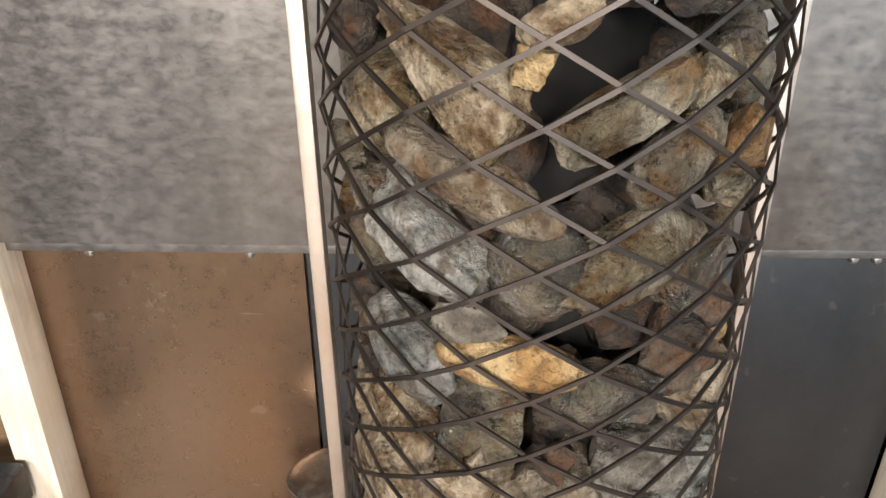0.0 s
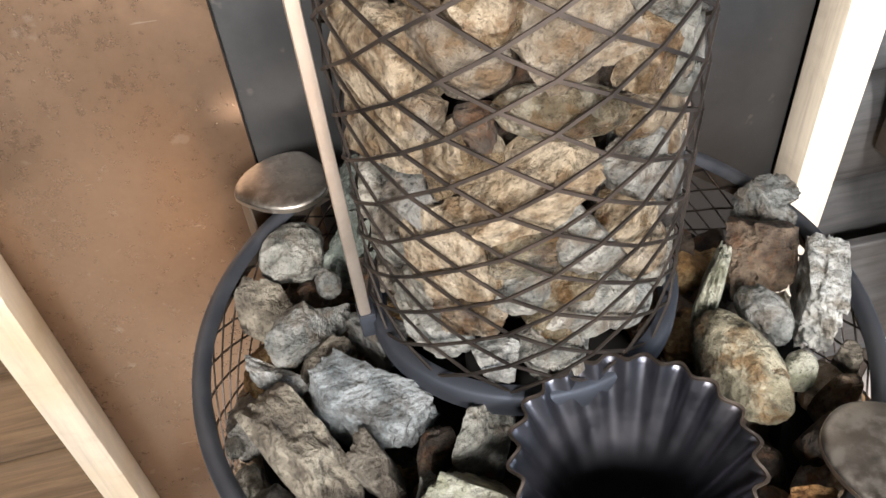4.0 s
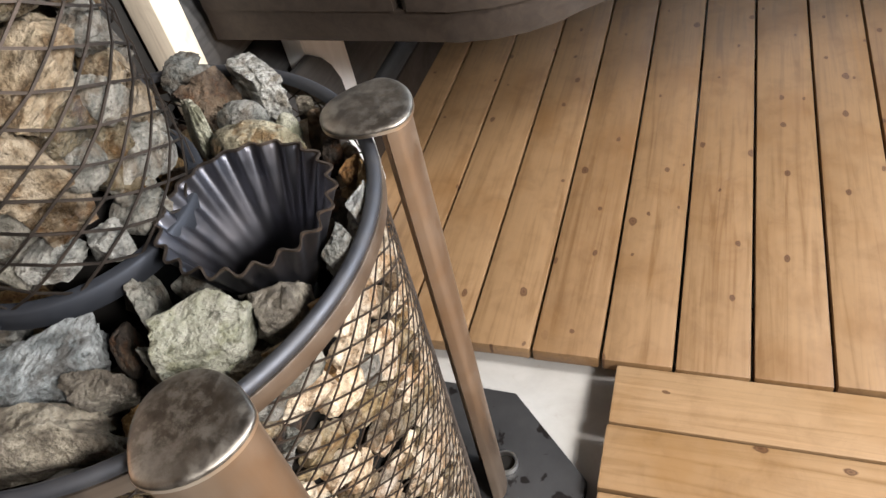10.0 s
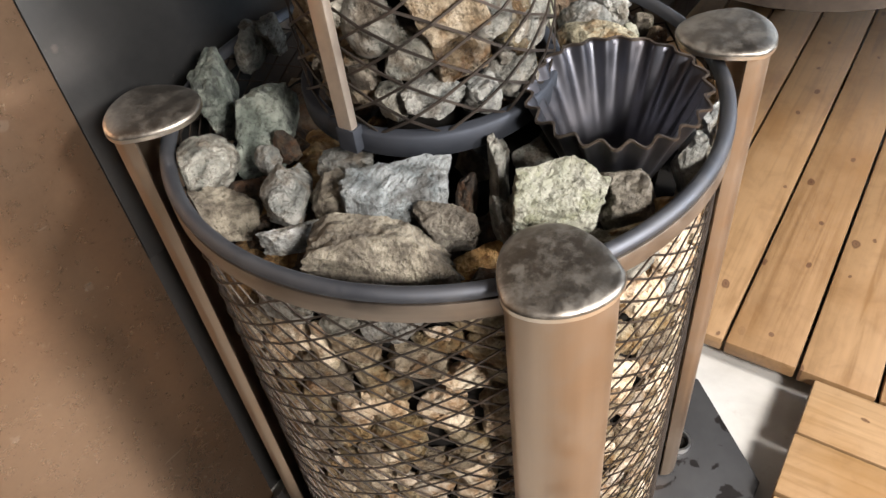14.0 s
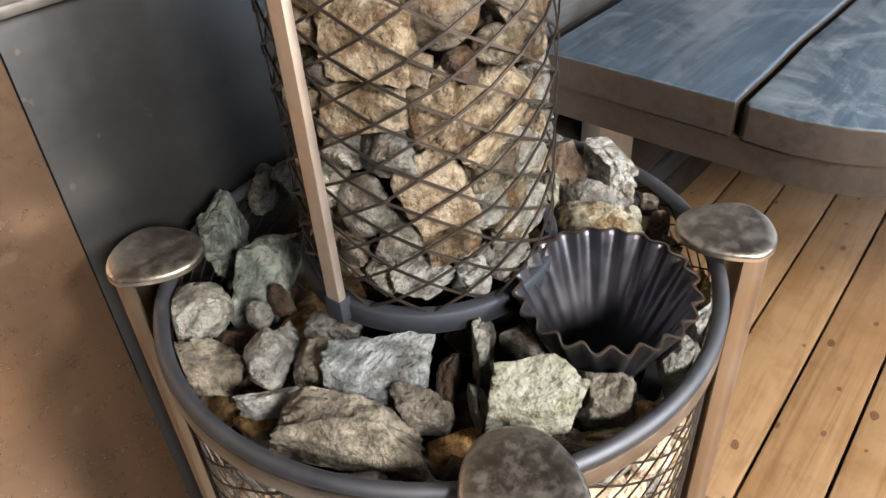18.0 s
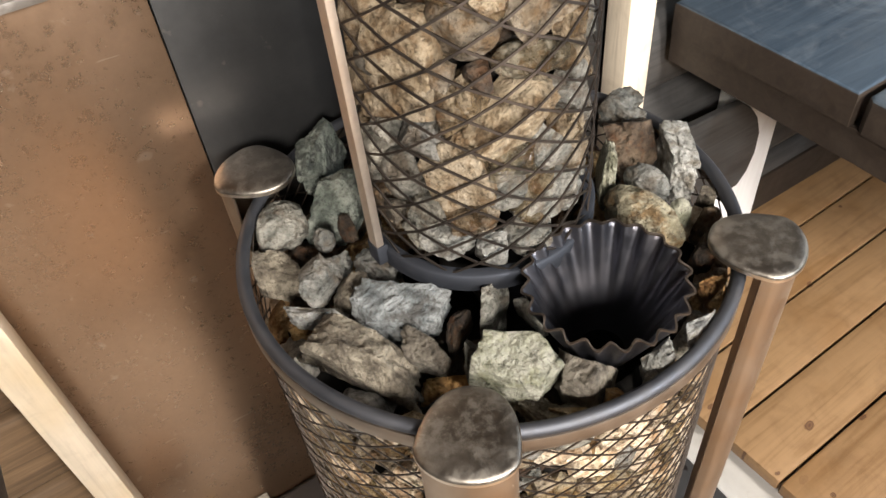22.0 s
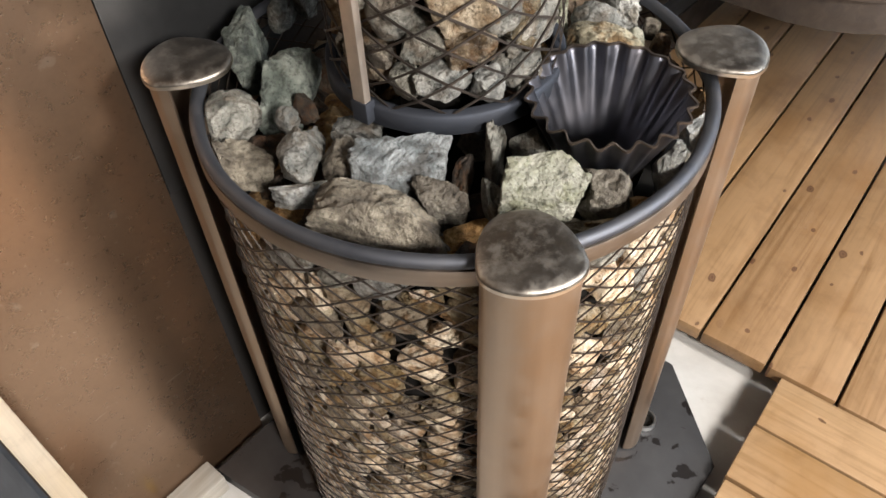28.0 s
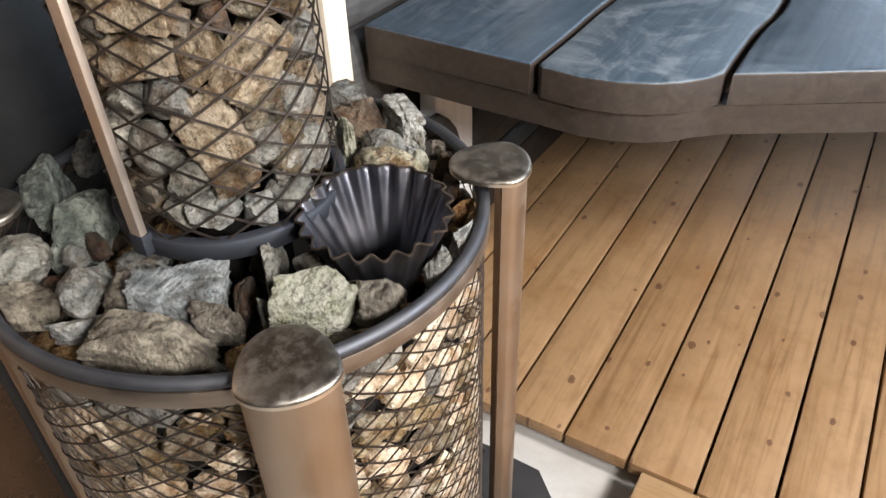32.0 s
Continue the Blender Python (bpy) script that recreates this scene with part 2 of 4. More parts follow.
def plate_material():
    m = mat("floor_plate_steel", (0.04, 0.04, 0.043), 0.5, 0.5)
    n = Net(m)
    b = n.noise(n.co, 9, 5, 0.6)
    wet = n.ramp(n.noise(n.co, 30, 4, 0.55, 0.3), (0.6, (0, 0, 0)), (0.62, (0.8, 0.8, 0.8)))
    n.colour(n.mix(wet, n.ramp(b, (0.3, (0.034, 0.033, 0.034)), (0.7, (0.058, 0.056, 0.056))), (0.013, 0.01, 0.009)))
    n.rough(n.span(wet, 0.5, 0.25))
    return m


M_plate = plate_material()


def panel_material(name, lo, hi, rough, patch, dusty=False):
    m = mat(name, lo, rough, 0.85)
    n = Net(m)
    b = n.noise(n.co, 3.2, 5, 0.6, 0.6)
    f = n.noise(n.co, 90, 8, 0.7)
    c = n.ramp(b, (0.3, lo), (0.7, hi))
    c = n.mix(0.5, c, n.ramp(f, (0.35, (0.87, 0.87, 0.87)), (0.7, (1.09, 1.08, 1.06))), "MULTIPLY")
    spots = n.ramp(n.noise(n.co, 46, 3, 0.5), (0.68, (0, 0, 0)), (0.74, (patch, patch, patch)))
    c = n.mix(spots, c, (0.5, 0.42, 0.34))
    if dusty:
        # a few pale scratches and small dark pits
        pit = n.ramp(n.noise(n.co, 130, 2, 0.5), (0.71, (0, 0, 0)), (0.75, (0.28, 0.28, 0.28)))
        c = n.mix(pit, c, (0.07, 0.045, 0.03))
        line = n.ramp(n.noise(n.scaled(9, 9, 120), 1.0, 3, 0.5, 0.6), (0.72, (0, 0, 0)), (0.74, (0.35, 0.35, 0.35)))
        c = n.mix(line, c, (0.5, 0.42, 0.34))
    n.colour(c)
    n.rough(n.mix(0.5, n.ramp(b, (0.3, (rough - 0.02,) * 3), (0.7, (rough + 0.03,) * 3)), n.ramp(f, (0.3, (rough - 0.05,) * 3), (0.7, (rough + 0.07,) * 3))))
    n.bump(f, 0.06, 0.003)
    return m


M_panel_l = panel_material("bronze_sheet", (0.225, 0.144, 0.091), (0.27, 0.176, 0.114), 0.28, 0.2, True)
M_panel_r = panel_material("graphite_sheet", (0.054, 0.055, 0.057), (0.088, 0.087, 0.087), 0.42, 0.1)


def galvanised():
    m = mat("mottled_sheet", (0.5, 0.46, 0.42), 0.42, 0.9)
    n = Net(m)
    g = n.noise(n.scaled(70, 70, 120), 1.0, 7, 0.7)
    b = n.noise(n.scaled(9, 9, 2.2), 1.0, 4, 0.6, 0.3)
    n.colour(n.mix(0.8, n.ramp(b, (0.3, (0.19, 0.176, 0.163)), (0.7, (0.34, 0.315, 0.29))), n.ramp(g, (0.35, (0.84, 0.84, 0.85)), (0.68, (1.08, 1.07, 1.06))), "MULTIPLY"))
    n.rough(n.span(g, 0.32, 0.55, 0.3, 0.7))
    n.bump(g, 0.1, 0.002)
    return m


M_galv = galvanised()
M_flash = mat("dark_flashing", (0.04, 0.037, 0.035), 0.5, 0.5)
M_screw = mat("zinc_screw", (0.75, 0.74, 0.72), 0.3, 1.0)


def pine_material(name, axis, c0=(0.205, 0.112, 0.05), c1=(0.26, 0.155, 0.076), knots=True, rough=0.42):
    """Boards whose grain runs along the given axis."""
    m = mat(name, c1, rough)
    n = Net(m)
    v = n.shifted(None, 31.0)
    sc = [55.0, 55.0, 55.0]
    sc[axis] = 2.6
    g = n.noise(n.scaled(*sc, v), 1.0, 5, 0.6, 1.6)
    b = n.noise(v, 5, 4, 0.6)
    c = n.ramp(g, (0.3, tuple(x * 0.93 for x in c0)), (0.5, c1), (0.75, tuple(min(1, x * 1.14) for x in c1)))
    c = n.mix(0.6, c, n.ramp(n.random(), (0, (0.84, 0.8, 0.74)), (0.5, (1, 1, 1)), (1, (1.08, 1.1, 1.12))), "MULTIPLY")
    c = n.mix(n.ramp(b, (0.48, (0, 0, 0)), (0.7, (0.6, 0.6, 0.6))), c, (c0[0] * 0.92, c0[1] * 0.8, c0[2] * 0.55))
    smudge = n.noise(v, 17, 6, 0.7, 0.6)
    c = n.mix(0.38, c, n.ramp(smudge, (0.34, (0.66, 0.62, 0.58)), (0.5, (1, 1, 1)), (0.68, (1.1, 1.1, 1.1))), "MULTIPLY")
    if knots:
        ks = [13.0, 13.0, 0.0]
        ks[axis] = 8.0
        k = n.node("ShaderNodeTexVoronoi", Scale=1.0)
        k.feature, k.voronoi_dimensions = "F1", "2D"
        wob = n.node("ShaderNodeTexNoise", Scale=60.0, Detail=2.0)
        n.t.links.new(v, wob.inputs["Vector"])
        shake = n.node("ShaderNodeVectorMath")
        n.t.links.new(n.scaled(*ks, v), shake.inputs[0])
        n.t.links.new(n.scaled(0.09, 0.09, 0.0, wob.outputs["Color"]), shake.inputs[1])
        n.t.links.new(shake.outputs["Vector"], k.inputs["Vector"])
        few = n.node("ShaderNodeSeparateColor")
        n.t.links.new(k.outputs["Color"], few.inputs[0])
        size = n.node("ShaderNodeMath", Value=k.outputs["Distance"])
        size.operation = "MULTIPLY"
        n.t.links.new(n.span(few.outputs[1], 0.9, 2.5), size.inputs[1])
        d = size.outputs[0]
        keep = n.ramp(few.outputs[0], (0.42, (0, 0, 0)), (0.43, (1, 1, 1)))
        ring = n.ramp(d, (0.0, (1, 1, 1)), (0.045, (0.6, 0.6, 0.6)), (0.065, (0.95, 0.95, 0.95)), (0.095, (0, 0, 0)))
        c = n.mix(n.mix(1.0, ring, keep, "MULTIPLY"), c, (0.06, 0.022, 0.009))
    n.colour(c)
    n.rough(n.span(g, rough - 0.08, rough + 0.12, 0.3, 0.7))
    n.bump(g, 0.08, 0.003)
    return m


M_pine_x = pine_material("duckboard_pine", 0, (0.178, 0.098, 0.042), (0.227, 0.134, 0.063), True, 0.52)
M_pine_y = pine_material("duckboard_pine_cross", 1, (0.235, 0.14, 0.066), (0.295, 0.186, 0.097))
M_batten = pine_material("pale_batten", 2, (0.6, 0.5, 0.38), (0.7, 0.6, 0.47), False, 0.5)
# unseen walls, kept dark to dim reflections and deepen shadows
M_room = pine_material("room_boards", 0, (0.045, 0.034, 0.027), (0.085, 0.066, 0.052), False, 0.5)
M_whitewood = mat("white_paint_wood", (0.84, 0.84, 0.84), 0.5)
nw = Net(M_whitewood)
nw.colour(nw.ramp(nw.noise(nw.scaled(30, 30, 4), 1.0, 5, 0.6, 0.5), (0.3, (0.74, 0.735, 0.73)), (0.6, (0.86, 0.86, 0.86))))
M_joist = mat("joist_wood", (0.12, 0.07, 0.04), 0.7)


def dark_wood(name, axis, c0, c1, rough, worn=0.0):
    m = mat(name, c0, rough, 0.0, 0.4)
    n = Net(m)
    v = n.shifted(None, 17.0)
    sc = [60.0, 60.0, 60.0]
    sc[axis] = 3.5
    g = n.noise(n.scaled(*sc, v), 1.0, 6, 0.65, 1.0)
    b = n.noise(v, 8, 6, 0.68, 1.2)
    c = n.ramp(g, (0.3, c0), (0.7, c1))
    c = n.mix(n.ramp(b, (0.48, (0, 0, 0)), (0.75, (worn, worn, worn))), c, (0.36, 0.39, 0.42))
    n.colour(c)
    n.rough(n.span(b, rough - 0.1, rough + 0.18, 0.3, 0.7))
    n.bump(g, 0.12, 0.003)
    return m


# dark stain with reflected sky painted in as blue; worn patches include its sheen
M_bench = dark_wood("stained_top_sky_tint", 0, (0.02, 0.032, 0.048), (0.05, 0.07, 0.094), 0.4, 0.2)
M_bench_worn = dark_wood("worn_top_sky_sheen", 0, (0.026, 0.04, 0.056), (0.058, 0.08, 0.104), 0.42, 0.42)
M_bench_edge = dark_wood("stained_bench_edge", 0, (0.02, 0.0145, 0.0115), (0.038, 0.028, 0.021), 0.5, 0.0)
M_log = dark_wood("grey_log", 0, (0.027, 0.026, 0.026), (0.068, 0.065, 0.063), 0.5, 0.08)
M_log_brown = dark_wood("brown_log", 0, (0.07, 0.04, 0.019), (0.2, 0.122, 0.062), 0.6, 0.0)
M_black = dark_wood("black_bench", 1, (0.012, 0.014, 0.017), (0.03, 0.032, 0.036), 0.3, 0.05)


def floor_material():
    m = mat("white_floor", (0.7, 0.68, 0.65), 0.4)
    n = Net(m)
    b = n.noise(n.co, 6, 6, 0.6, 0.5)
    f = n.noise(n.co, 34, 8, 0.7)
    c = n.ramp(b, (0.3, (0.3, 0.283, 0.258)), (0.65, (0.44, 0.423, 0.4)))
    n.colour(n.mix(n.ramp(f, (0.6, (0, 0, 0)), (0.75, (0.5, 0.5, 0.5))), c, (0.27, 0.22, 0.17)))
    n.rough(n.span(f, 0.3, 0.55))
    n.bump(f, 0.05, 0.003)
    return m


M_floor = floor_material()
M_kerb = dark_wood("weathered_batten", 0, (0.22, 0.195, 0.16), (0.34, 0.31, 0.265), 0.6, 0.2)
M_glass = mat("pane_glass", (1, 1, 1), 0.0)
M_glass.node_tree.nodes["Principled BSDF"].inputs["Transmission Weight"].default_value = 1.0
M_leaf = mat("yellow_leaf", (0.65, 0.55, 0.16), 0.6)


# ---------- mesh helpers ----------
def mesh_of(name, bm, material, smooth=0.0):
    me = bpy.data.meshes.new(name)
    bm.to_mesh(me)
    bm.free()
    me.materials.append(material)
    if smooth:
        for p in me.polygons:
            p.use_smooth = True
        if smooth < 3:
            me.set_sharp_from_angle(angle=smooth)
    return me


def thing(name, label, category, group="", at=(0, 0, 0)):
    o = new(name)
    o.location = at
    o.empty_display_size = 0.05
    return tagged(o, label, category, group)


def part(name, bm, material, parent, label="", smooth=0.6):
    o = new(name, mesh_of(name, bm, material, smooth))
    if parent:
        o.parent = parent
        o.matrix_parent_inverse = Matrix.Translation(-parent.location) if parent.type == "EMPTY" else Matrix()
    if label:
        o["label"] = label
    return o


def box_bm(x0, x1, y0, y1, z0, z1, bevel=0.002, seg=2, bm=None):
    bm = bm or bmesh.new()
    made = bmesh.ops.create_cube(bm, size=1)["verts"]
    for v in made:
        v.co = Vector(((x0 + x1) / 2 + v.co.x * (x1 - x0), (y0 + y1) / 2 + v.co.y * (y1 - y0), (z0 + z1) / 2 + v.co.z * (z1 - z0)))
    if bevel:
        edges = {e for v in made for e in v.link_edges}
        bmesh.ops.bevel(bm, geom=list(edges), offset=bevel, segments=seg, affect="EDGES", profile=0.6)
    return bm


def prism_bm(outline, z0, z1, bevel=0.003):
    """An upright prism over an outline that runs anticlockwise."""
    bm = bmesh.new()
    low = [bm.verts.new((x, y, z0)) for x, y in outline]
    high = [bm.verts.new((x, y, z1)) for x, y in outline]
    bm.faces.new(list(reversed(low)))
    top = bm.faces.new(high)
    k = len(outline)
    for i in range(k):
        bm.faces.new((low[i], low[(i + 1) % k], high[(i + 1) % k], high[i]))
    bmesh.ops.recalc_face_normals(bm, faces=bm.faces)
    if bevel:
        bmesh.ops.bevel(bm, geom=list(top.edges), offset=bevel, segments=3, affect="EDGES", profile=0.5)
    return bm


def lathe_bm(profile, centre=(0, 0), seg=96, closed=True):
    """A ring swept round an upright axis; the profile is a loop of (radius, height)."""
    bm = bmesh.new()
    rows = []
    for i in range(seg):
        a = 2 * math.pi * i / seg
        rows.append([bm.verts.new((centre[0] + r * math.cos(a), centre[1] + r * math.sin(a), z)) for r, z in profile])
    k = len(profile)
    for i in range(seg):
        p, q = rows[i], rows[(i + 1) % seg]
        for j in range(k if closed else k - 1):
            bm.faces.new((p[j], q[j], q[(j + 1) % k], p[(j + 1) % k]))
    bmesh.ops.recalc_face_normals(bm, faces=bm.faces)
    return bm


def stone_bm(rng, level=3, planes=10, rough=0.05, form="crag"):
    """A broken stone of unit size: a skewed block split along random planes, chipped and roughened."""
    cuts = []
    for axis in range(3):
        for sign in (-1, 1):
            skew = {"block": 0.12, "slab": 0.16, "egg": 0.0}.get(form, 0.27)
            d = Vector((rng.gauss(0, skew), rng.gauss(0, skew), rng.gauss(0, skew)))
            d[axis] += sign
            cuts.append((d.normalized(), 0.62 if form == "egg" else rng.uniform(0.36, 0.46)))
    for _ in range(2 if form == "egg" else planes - 6 if form in ("block", "slab") else planes - 4):
        d = Vector((rng.gauss(0, 1), rng.gauss(0, 1), rng.gauss(0, 1))).normalized()
        cuts.append((d, rng.uniform(0.36, 0.5)))
    grain = Vector((rng.gauss(0, 0.3), rng.gauss(0, 0.3), 1)).normalized()
    off = Vector((rng.uniform(0, 50), rng.uniform(0, 50), rng.uniform(0, 50)))
    bm = bmesh.new()
    bmesh.ops.create_icosphere(bm, subdivisions=level, radius=1)
    for v in bm.verts:
        d = v.co.normalized()
        r = 0.5 if form == "egg" else 0.62 if form == "upright" else 0.8
        for c, o in cuts:
            k = c.dot(d)
            if k > 0.05:
                r = min(r, o / k)
        p = d * r
        bend = noise.noise(p * 2.1 + off)
        chip = noise.noise(p * 4.2 - off)
        step = min(1.0, max(0.0, (chip - 0.18) * 9))
        layer = noise.noise(Vector((p.dot(grain) * 15 + bend * 2.5, off.x, off.y)))
        r *= 1 + rough * (0.9 * bend - 1.3 * step + (0.75 if form in ("slab", "block") else 0.12) * layer + 0.7 * noise.noise(p * 7 + off) + 0.4 * noise.noise(p * 15 + off) + 0.2 * noise.noise(p * 33 + off))
        v.co = d * r
    for v in bm.verts:
        if form == "wedge":
            k = 1 - 0.75 * max(0.0, v.co.z + 0.1)
            v.co.x, v.co.y = v.co.x * k, v.co.y * (0.4 + 0.6 * k)
        elif form == "horn":
            k = math.exp(-(v.co.y / 0.13) ** 2)
            if v.co.x > 0:
                v.co.x *= 1 - 0.42 * k
        elif form == "upright":
            v.co.y *= 1 - 0.22 * math.exp(-(v.co.x / 0.1) ** 2) * (1 if v.co.z > -0.1 else 0.3)
    lo = [min(v.co[i] for v in bm.verts) for i in range(3)]
    hi = [max(v.co[i] for v in bm.verts) for i in range(3)]
    for v in bm.verts:
        v.co = Vector([(v.co[i] - (lo[i] + hi[i]) / 2) / (hi[i] - lo[i]) for i in range(3)])
    return bm


# ---------- the room ----------
FLOOR_Z = 0.02
part("floor", box_bm(-2.2, 2.6, -2.2, 0.62, -0.1, FLOOR_Z, 0), M_floor, None)
# unseen ceiling, dark so that upward metal reflects little
part("ceiling", box_bm(-2.3, 2.7, -2.3, 0.62, 2.3, 2.4, 0), M_log, None)
part("wall_north", box_bm(-2.3, 2.7, 0.42, 0.62, FLOOR_Z, 2.3, 0), M_log_brown, None)
part("wall_west", box_bm(-2.3, -2.2, -2.3, 0.42, FLOOR_Z, 2.3, 0), M_room, None)


def wall_with_window(name, along_x, place, a0, a1, w0, w1, z0, z1, thick):
    """A wall with one window opening, built of four pieces round it."""
    bm = bmesh.new()
    for b0, b1, c0, c1 in ((a0, w0, FLOOR_Z, 2.3), (w1, a1, FLOOR_Z, 2.3), (w0, w1, FLOOR_Z, z0), (w0, w1, z1, 2.3)):
        if along_x:
            box_bm(b0, b1, place - thick, place, c0, c1, 0, bm=bm)
        else:
            box_bm(place, place + thick, b0, b1, c0, c1, 0, bm=bm)
    return part(name, bm, M_room, None)


wall_with_window("wall_east", False, 2.6, -2.2, 0.42, -1.4, -0.1, 0.95, 1.95, 0.1)
wall_with_window("wall_south", True, -2.2, -2.2, 2.6, 0.3, 1.7, 0.95, 1.95, 0.1)
for name, (x0, x1, y0, y1) in {"window_1": (2.64, 2.646, -1.4, -0.1), "window_2": (0.3, 1.7, -2.256, -2.25)}.items():
    pane = part(name, box_bm(x0, x1, y0, y1, 0.95, 1.95, 0), M_glass, None)
    pane.visible_shadow = False


def log_mesh(name, x0, x1, depth, height, material, seed, flat):
    """A half-round log along x, with its back at y = 0 and its belly towards -y."""
    rng = random.Random(seed)
    bm = bmesh.new()
    n, k = 24, 10
    off = rng.uniform(0, 40)
    rows = []
    for i in range(n + 1):
        x = x0 + (x1 - x0) * i / n
        row = []
        for j in range(k + 1):
            a = math.pi * (j / k - 0.5)
            w = 1 + 0.12 * noise.noise(Vector((x * 3 + off, j * 0.4, off)))
            row.append(bm.verts.new((x, -depth * math.cos(a) ** flat * w, height / 2 * math.sin(a))))
        rows.append(row)
    for i in range(n):
        for j in range(k):
            bm.faces.new((rows[i][j], rows[i + 1][j], rows[i + 1][j + 1], rows[i][j + 1]))
    bmesh.ops.recalc_face_normals(bm, faces=bm.faces)
    for f in bm.faces:
        if f.normal.y > 0.3:
            f.normal_flip()
    return mesh_of(name, bm, material, 1.2)


wall_n = bpy.data.objects["wall_north"]
for run, (x0, x1, back, material, first, pitch, flat) in enumerate(((0.42, 2.6, 0.263, M_log, -0.016, 0.152, 0.7), (-2.2, -0.51, 0.318, M_log_brown, 0.067, 0.158, 0.3))):
    shared = [log_mesh("log", x0, x1, 0.045, pitch - 0.002, material, 5 * run + s, flat) for s in range(3)]
    for i in range(15):
        o = new("log", shared[i % 3])
        o.location = (0, back, first + pitch * i)
        o.parent = wall_n
    part("log_backing", box_bm(x0, x1, back, 0.42, FLOOR_Z, 2.3, 0), material, wall_n)

for ob, lab in (("floor", "white painted concrete floor with brown stains"), ("ceiling", "unseen ceiling, dark to dim reflections"), ("wall_north", "sauna wall of half-round stained logs"), ("wall_west", "unseen board wall, dark to dim reflections"), ("wall_east", "unseen board wall with a window, dark to dim reflections"), ("wall_south", "unseen board wall with a window, dark to dim reflections"), ("window_1", "clear window pane"), ("window_2", "clear window pane")):
    tagged(bpy.data.objects[ob], lab, ob.split("_")[0], kind="structure")

# ---------- heat shield behind the heater ----------
WALL = 0.25
shield = thing("heat_shield", "sheet metal heat shield of bronze and graphite panels", "heat shield", at=(0, WALL, FLOOR_Z))
part("lower_panel", box_bm(-0.492, -0.222, WALL, WALL + 0.006, FLOOR_Z + 0.002, 0.944, 0.001), M_panel_l, shield, "bronze brown sheet with scratches and dust")
part("lower_panel", box_bm(-0.22, 0.366, WALL + 0.002, WALL + 0.008, 0.541, 0.944, 0.001), M_panel_r, shield, "dark graphite sheet")
part("backing", box_bm(-0.492, 0.366, WALL + 0.012, WALL + 0.018, FLOOR_Z, 0.93, 0), M_flash, shield, "black backing board")
part("upper_panel", box_bm(-0.53, 0.015, WALL - 0.03, WALL - 0.022, 0.957, 2.05, 0.001), M_galv, shield, "mottled grey upper sheet")
part("upper_panel", box_bm(0.02, 0.42, WALL - 0.03, WALL - 0.022, 0.957, 2.05, 0.001), M_galv, shield, "mottled grey upper sheet")
part("flashing", box_bm(-0.49, 0.366, WALL - 0.022, WALL + 0.004, 0.945, 0.956, 0.002), M_galv, shield, "folded sheet edge")
for x in (-0.42, -0.271, -0.1, 0.08, 0.282, 0.303):
    bm = bmesh.new()
    bmesh.ops.create_uvsphere(bm, u_segments=12, v_segments=8, radius=0.0045)
    for v in bm.verts:
        v.co = Vector((x + v.co.x, WALL - 0.0005 + 0.5 * v.co.y, 0.934 + v.co.z))
    part("screw", bm, M_screw, shield, "", 3)


def wooden_post(x0, x1, y0, y1, z0, z1, label):
    bm = box_bm(x0, x1, y0, y1, z0, z1, 0.0025)
    o = part("wooden_post", bm, M_batten, None)
    return tagged(o, label, "post", "posts beside the heat shield")


wooden_post(-0.52, -0.482, 0.205, 0.25, FLOOR_Z, 2.3, "pale planed pine post at the shield's bronze edge")
wooden_post(0.368, 0.418, 0.205, 0.25, FLOOR_Z, 2.3, "pale planed pine post at the shield's dark edge")
o = part("wooden_post", box_bm(0.612, 0.745, 0.178, 0.215, FLOOR_Z, 0.599, 0.003), M_whitewood, None)
tagged(o, "broad white wooden post carrying the bench", "post")
bm = prism_bm([(0.43, 0.27), (0.652, 0.27), (0.672, 0.295), (0.683, 0.335), (0.681, 0.38), (0.664, 0.42), (0.64, 0.45), (0.61, 0.474), (0.43, 0.482)], 0.0, 0.012, 0.004)
bmesh.ops.transform(bm, matrix=Matrix.Translation((0, 0.177, 0)) @ Matrix.Rotation(radians(90), 4, "X"), verts=bm.verts)
tagged(part("end_board", bm, M_log, None), "dark stained board with a rounded end before the white post", "board")
o = part("wooden_post", box_bm(1.05, 1.09, 0.175, 0.215, 0.695, 2.3, 0.003), M_batten, None)
tagged(o, "pale slim post against the grey log wall", "post")

kerb = part("kerb", box_bm(-0.478, -0.327, 0.205, 0.249, FLOOR_Z, 0.06, 0.004), M_kerb, None)
tagged(kerb, "dusty weathered grey batten along the shield's foot", "kerb")
ledge = part("kerb", box_bm(-1.6, -0.48, 0.19, 0.25, FLOOR_Z, 0.04, 0.006), M_floor, None)
tagged(ledge, "white painted kerb under the brown logs", "kerb")
bm = bmesh.new()
bmesh.ops.create_circle(bm, cap_ends=True, segments=9, radius=0.008)
for v in bm.verts:
    v.co = Vector((v.co.x * (1 + 0.2 * math.sin(5 * v.co.x * 300)), v.co.y * 0.8, 0.003 * math.sin(v.co.x * 200)))
    v.co += Vector((-0.412, 0.232, 0.0625))
bmesh.ops.solidify(bm, geom=bm.faces[:], thickness=0.0015)
tagged(part("fallen_leaf", bm, M_leaf, None), "small yellow fallen leaf on the batten", "leaf")

# ---------- benches ----------
bench = thing("sauna_bench", "dark stained L-shaped bench of thick wavy-edged boards", "bench", at=(0.9, -0.1, FLOOR_Z))
TOP = 0.695


def bx(x):
    return 0.447 + (x - 0.47) * 0.955


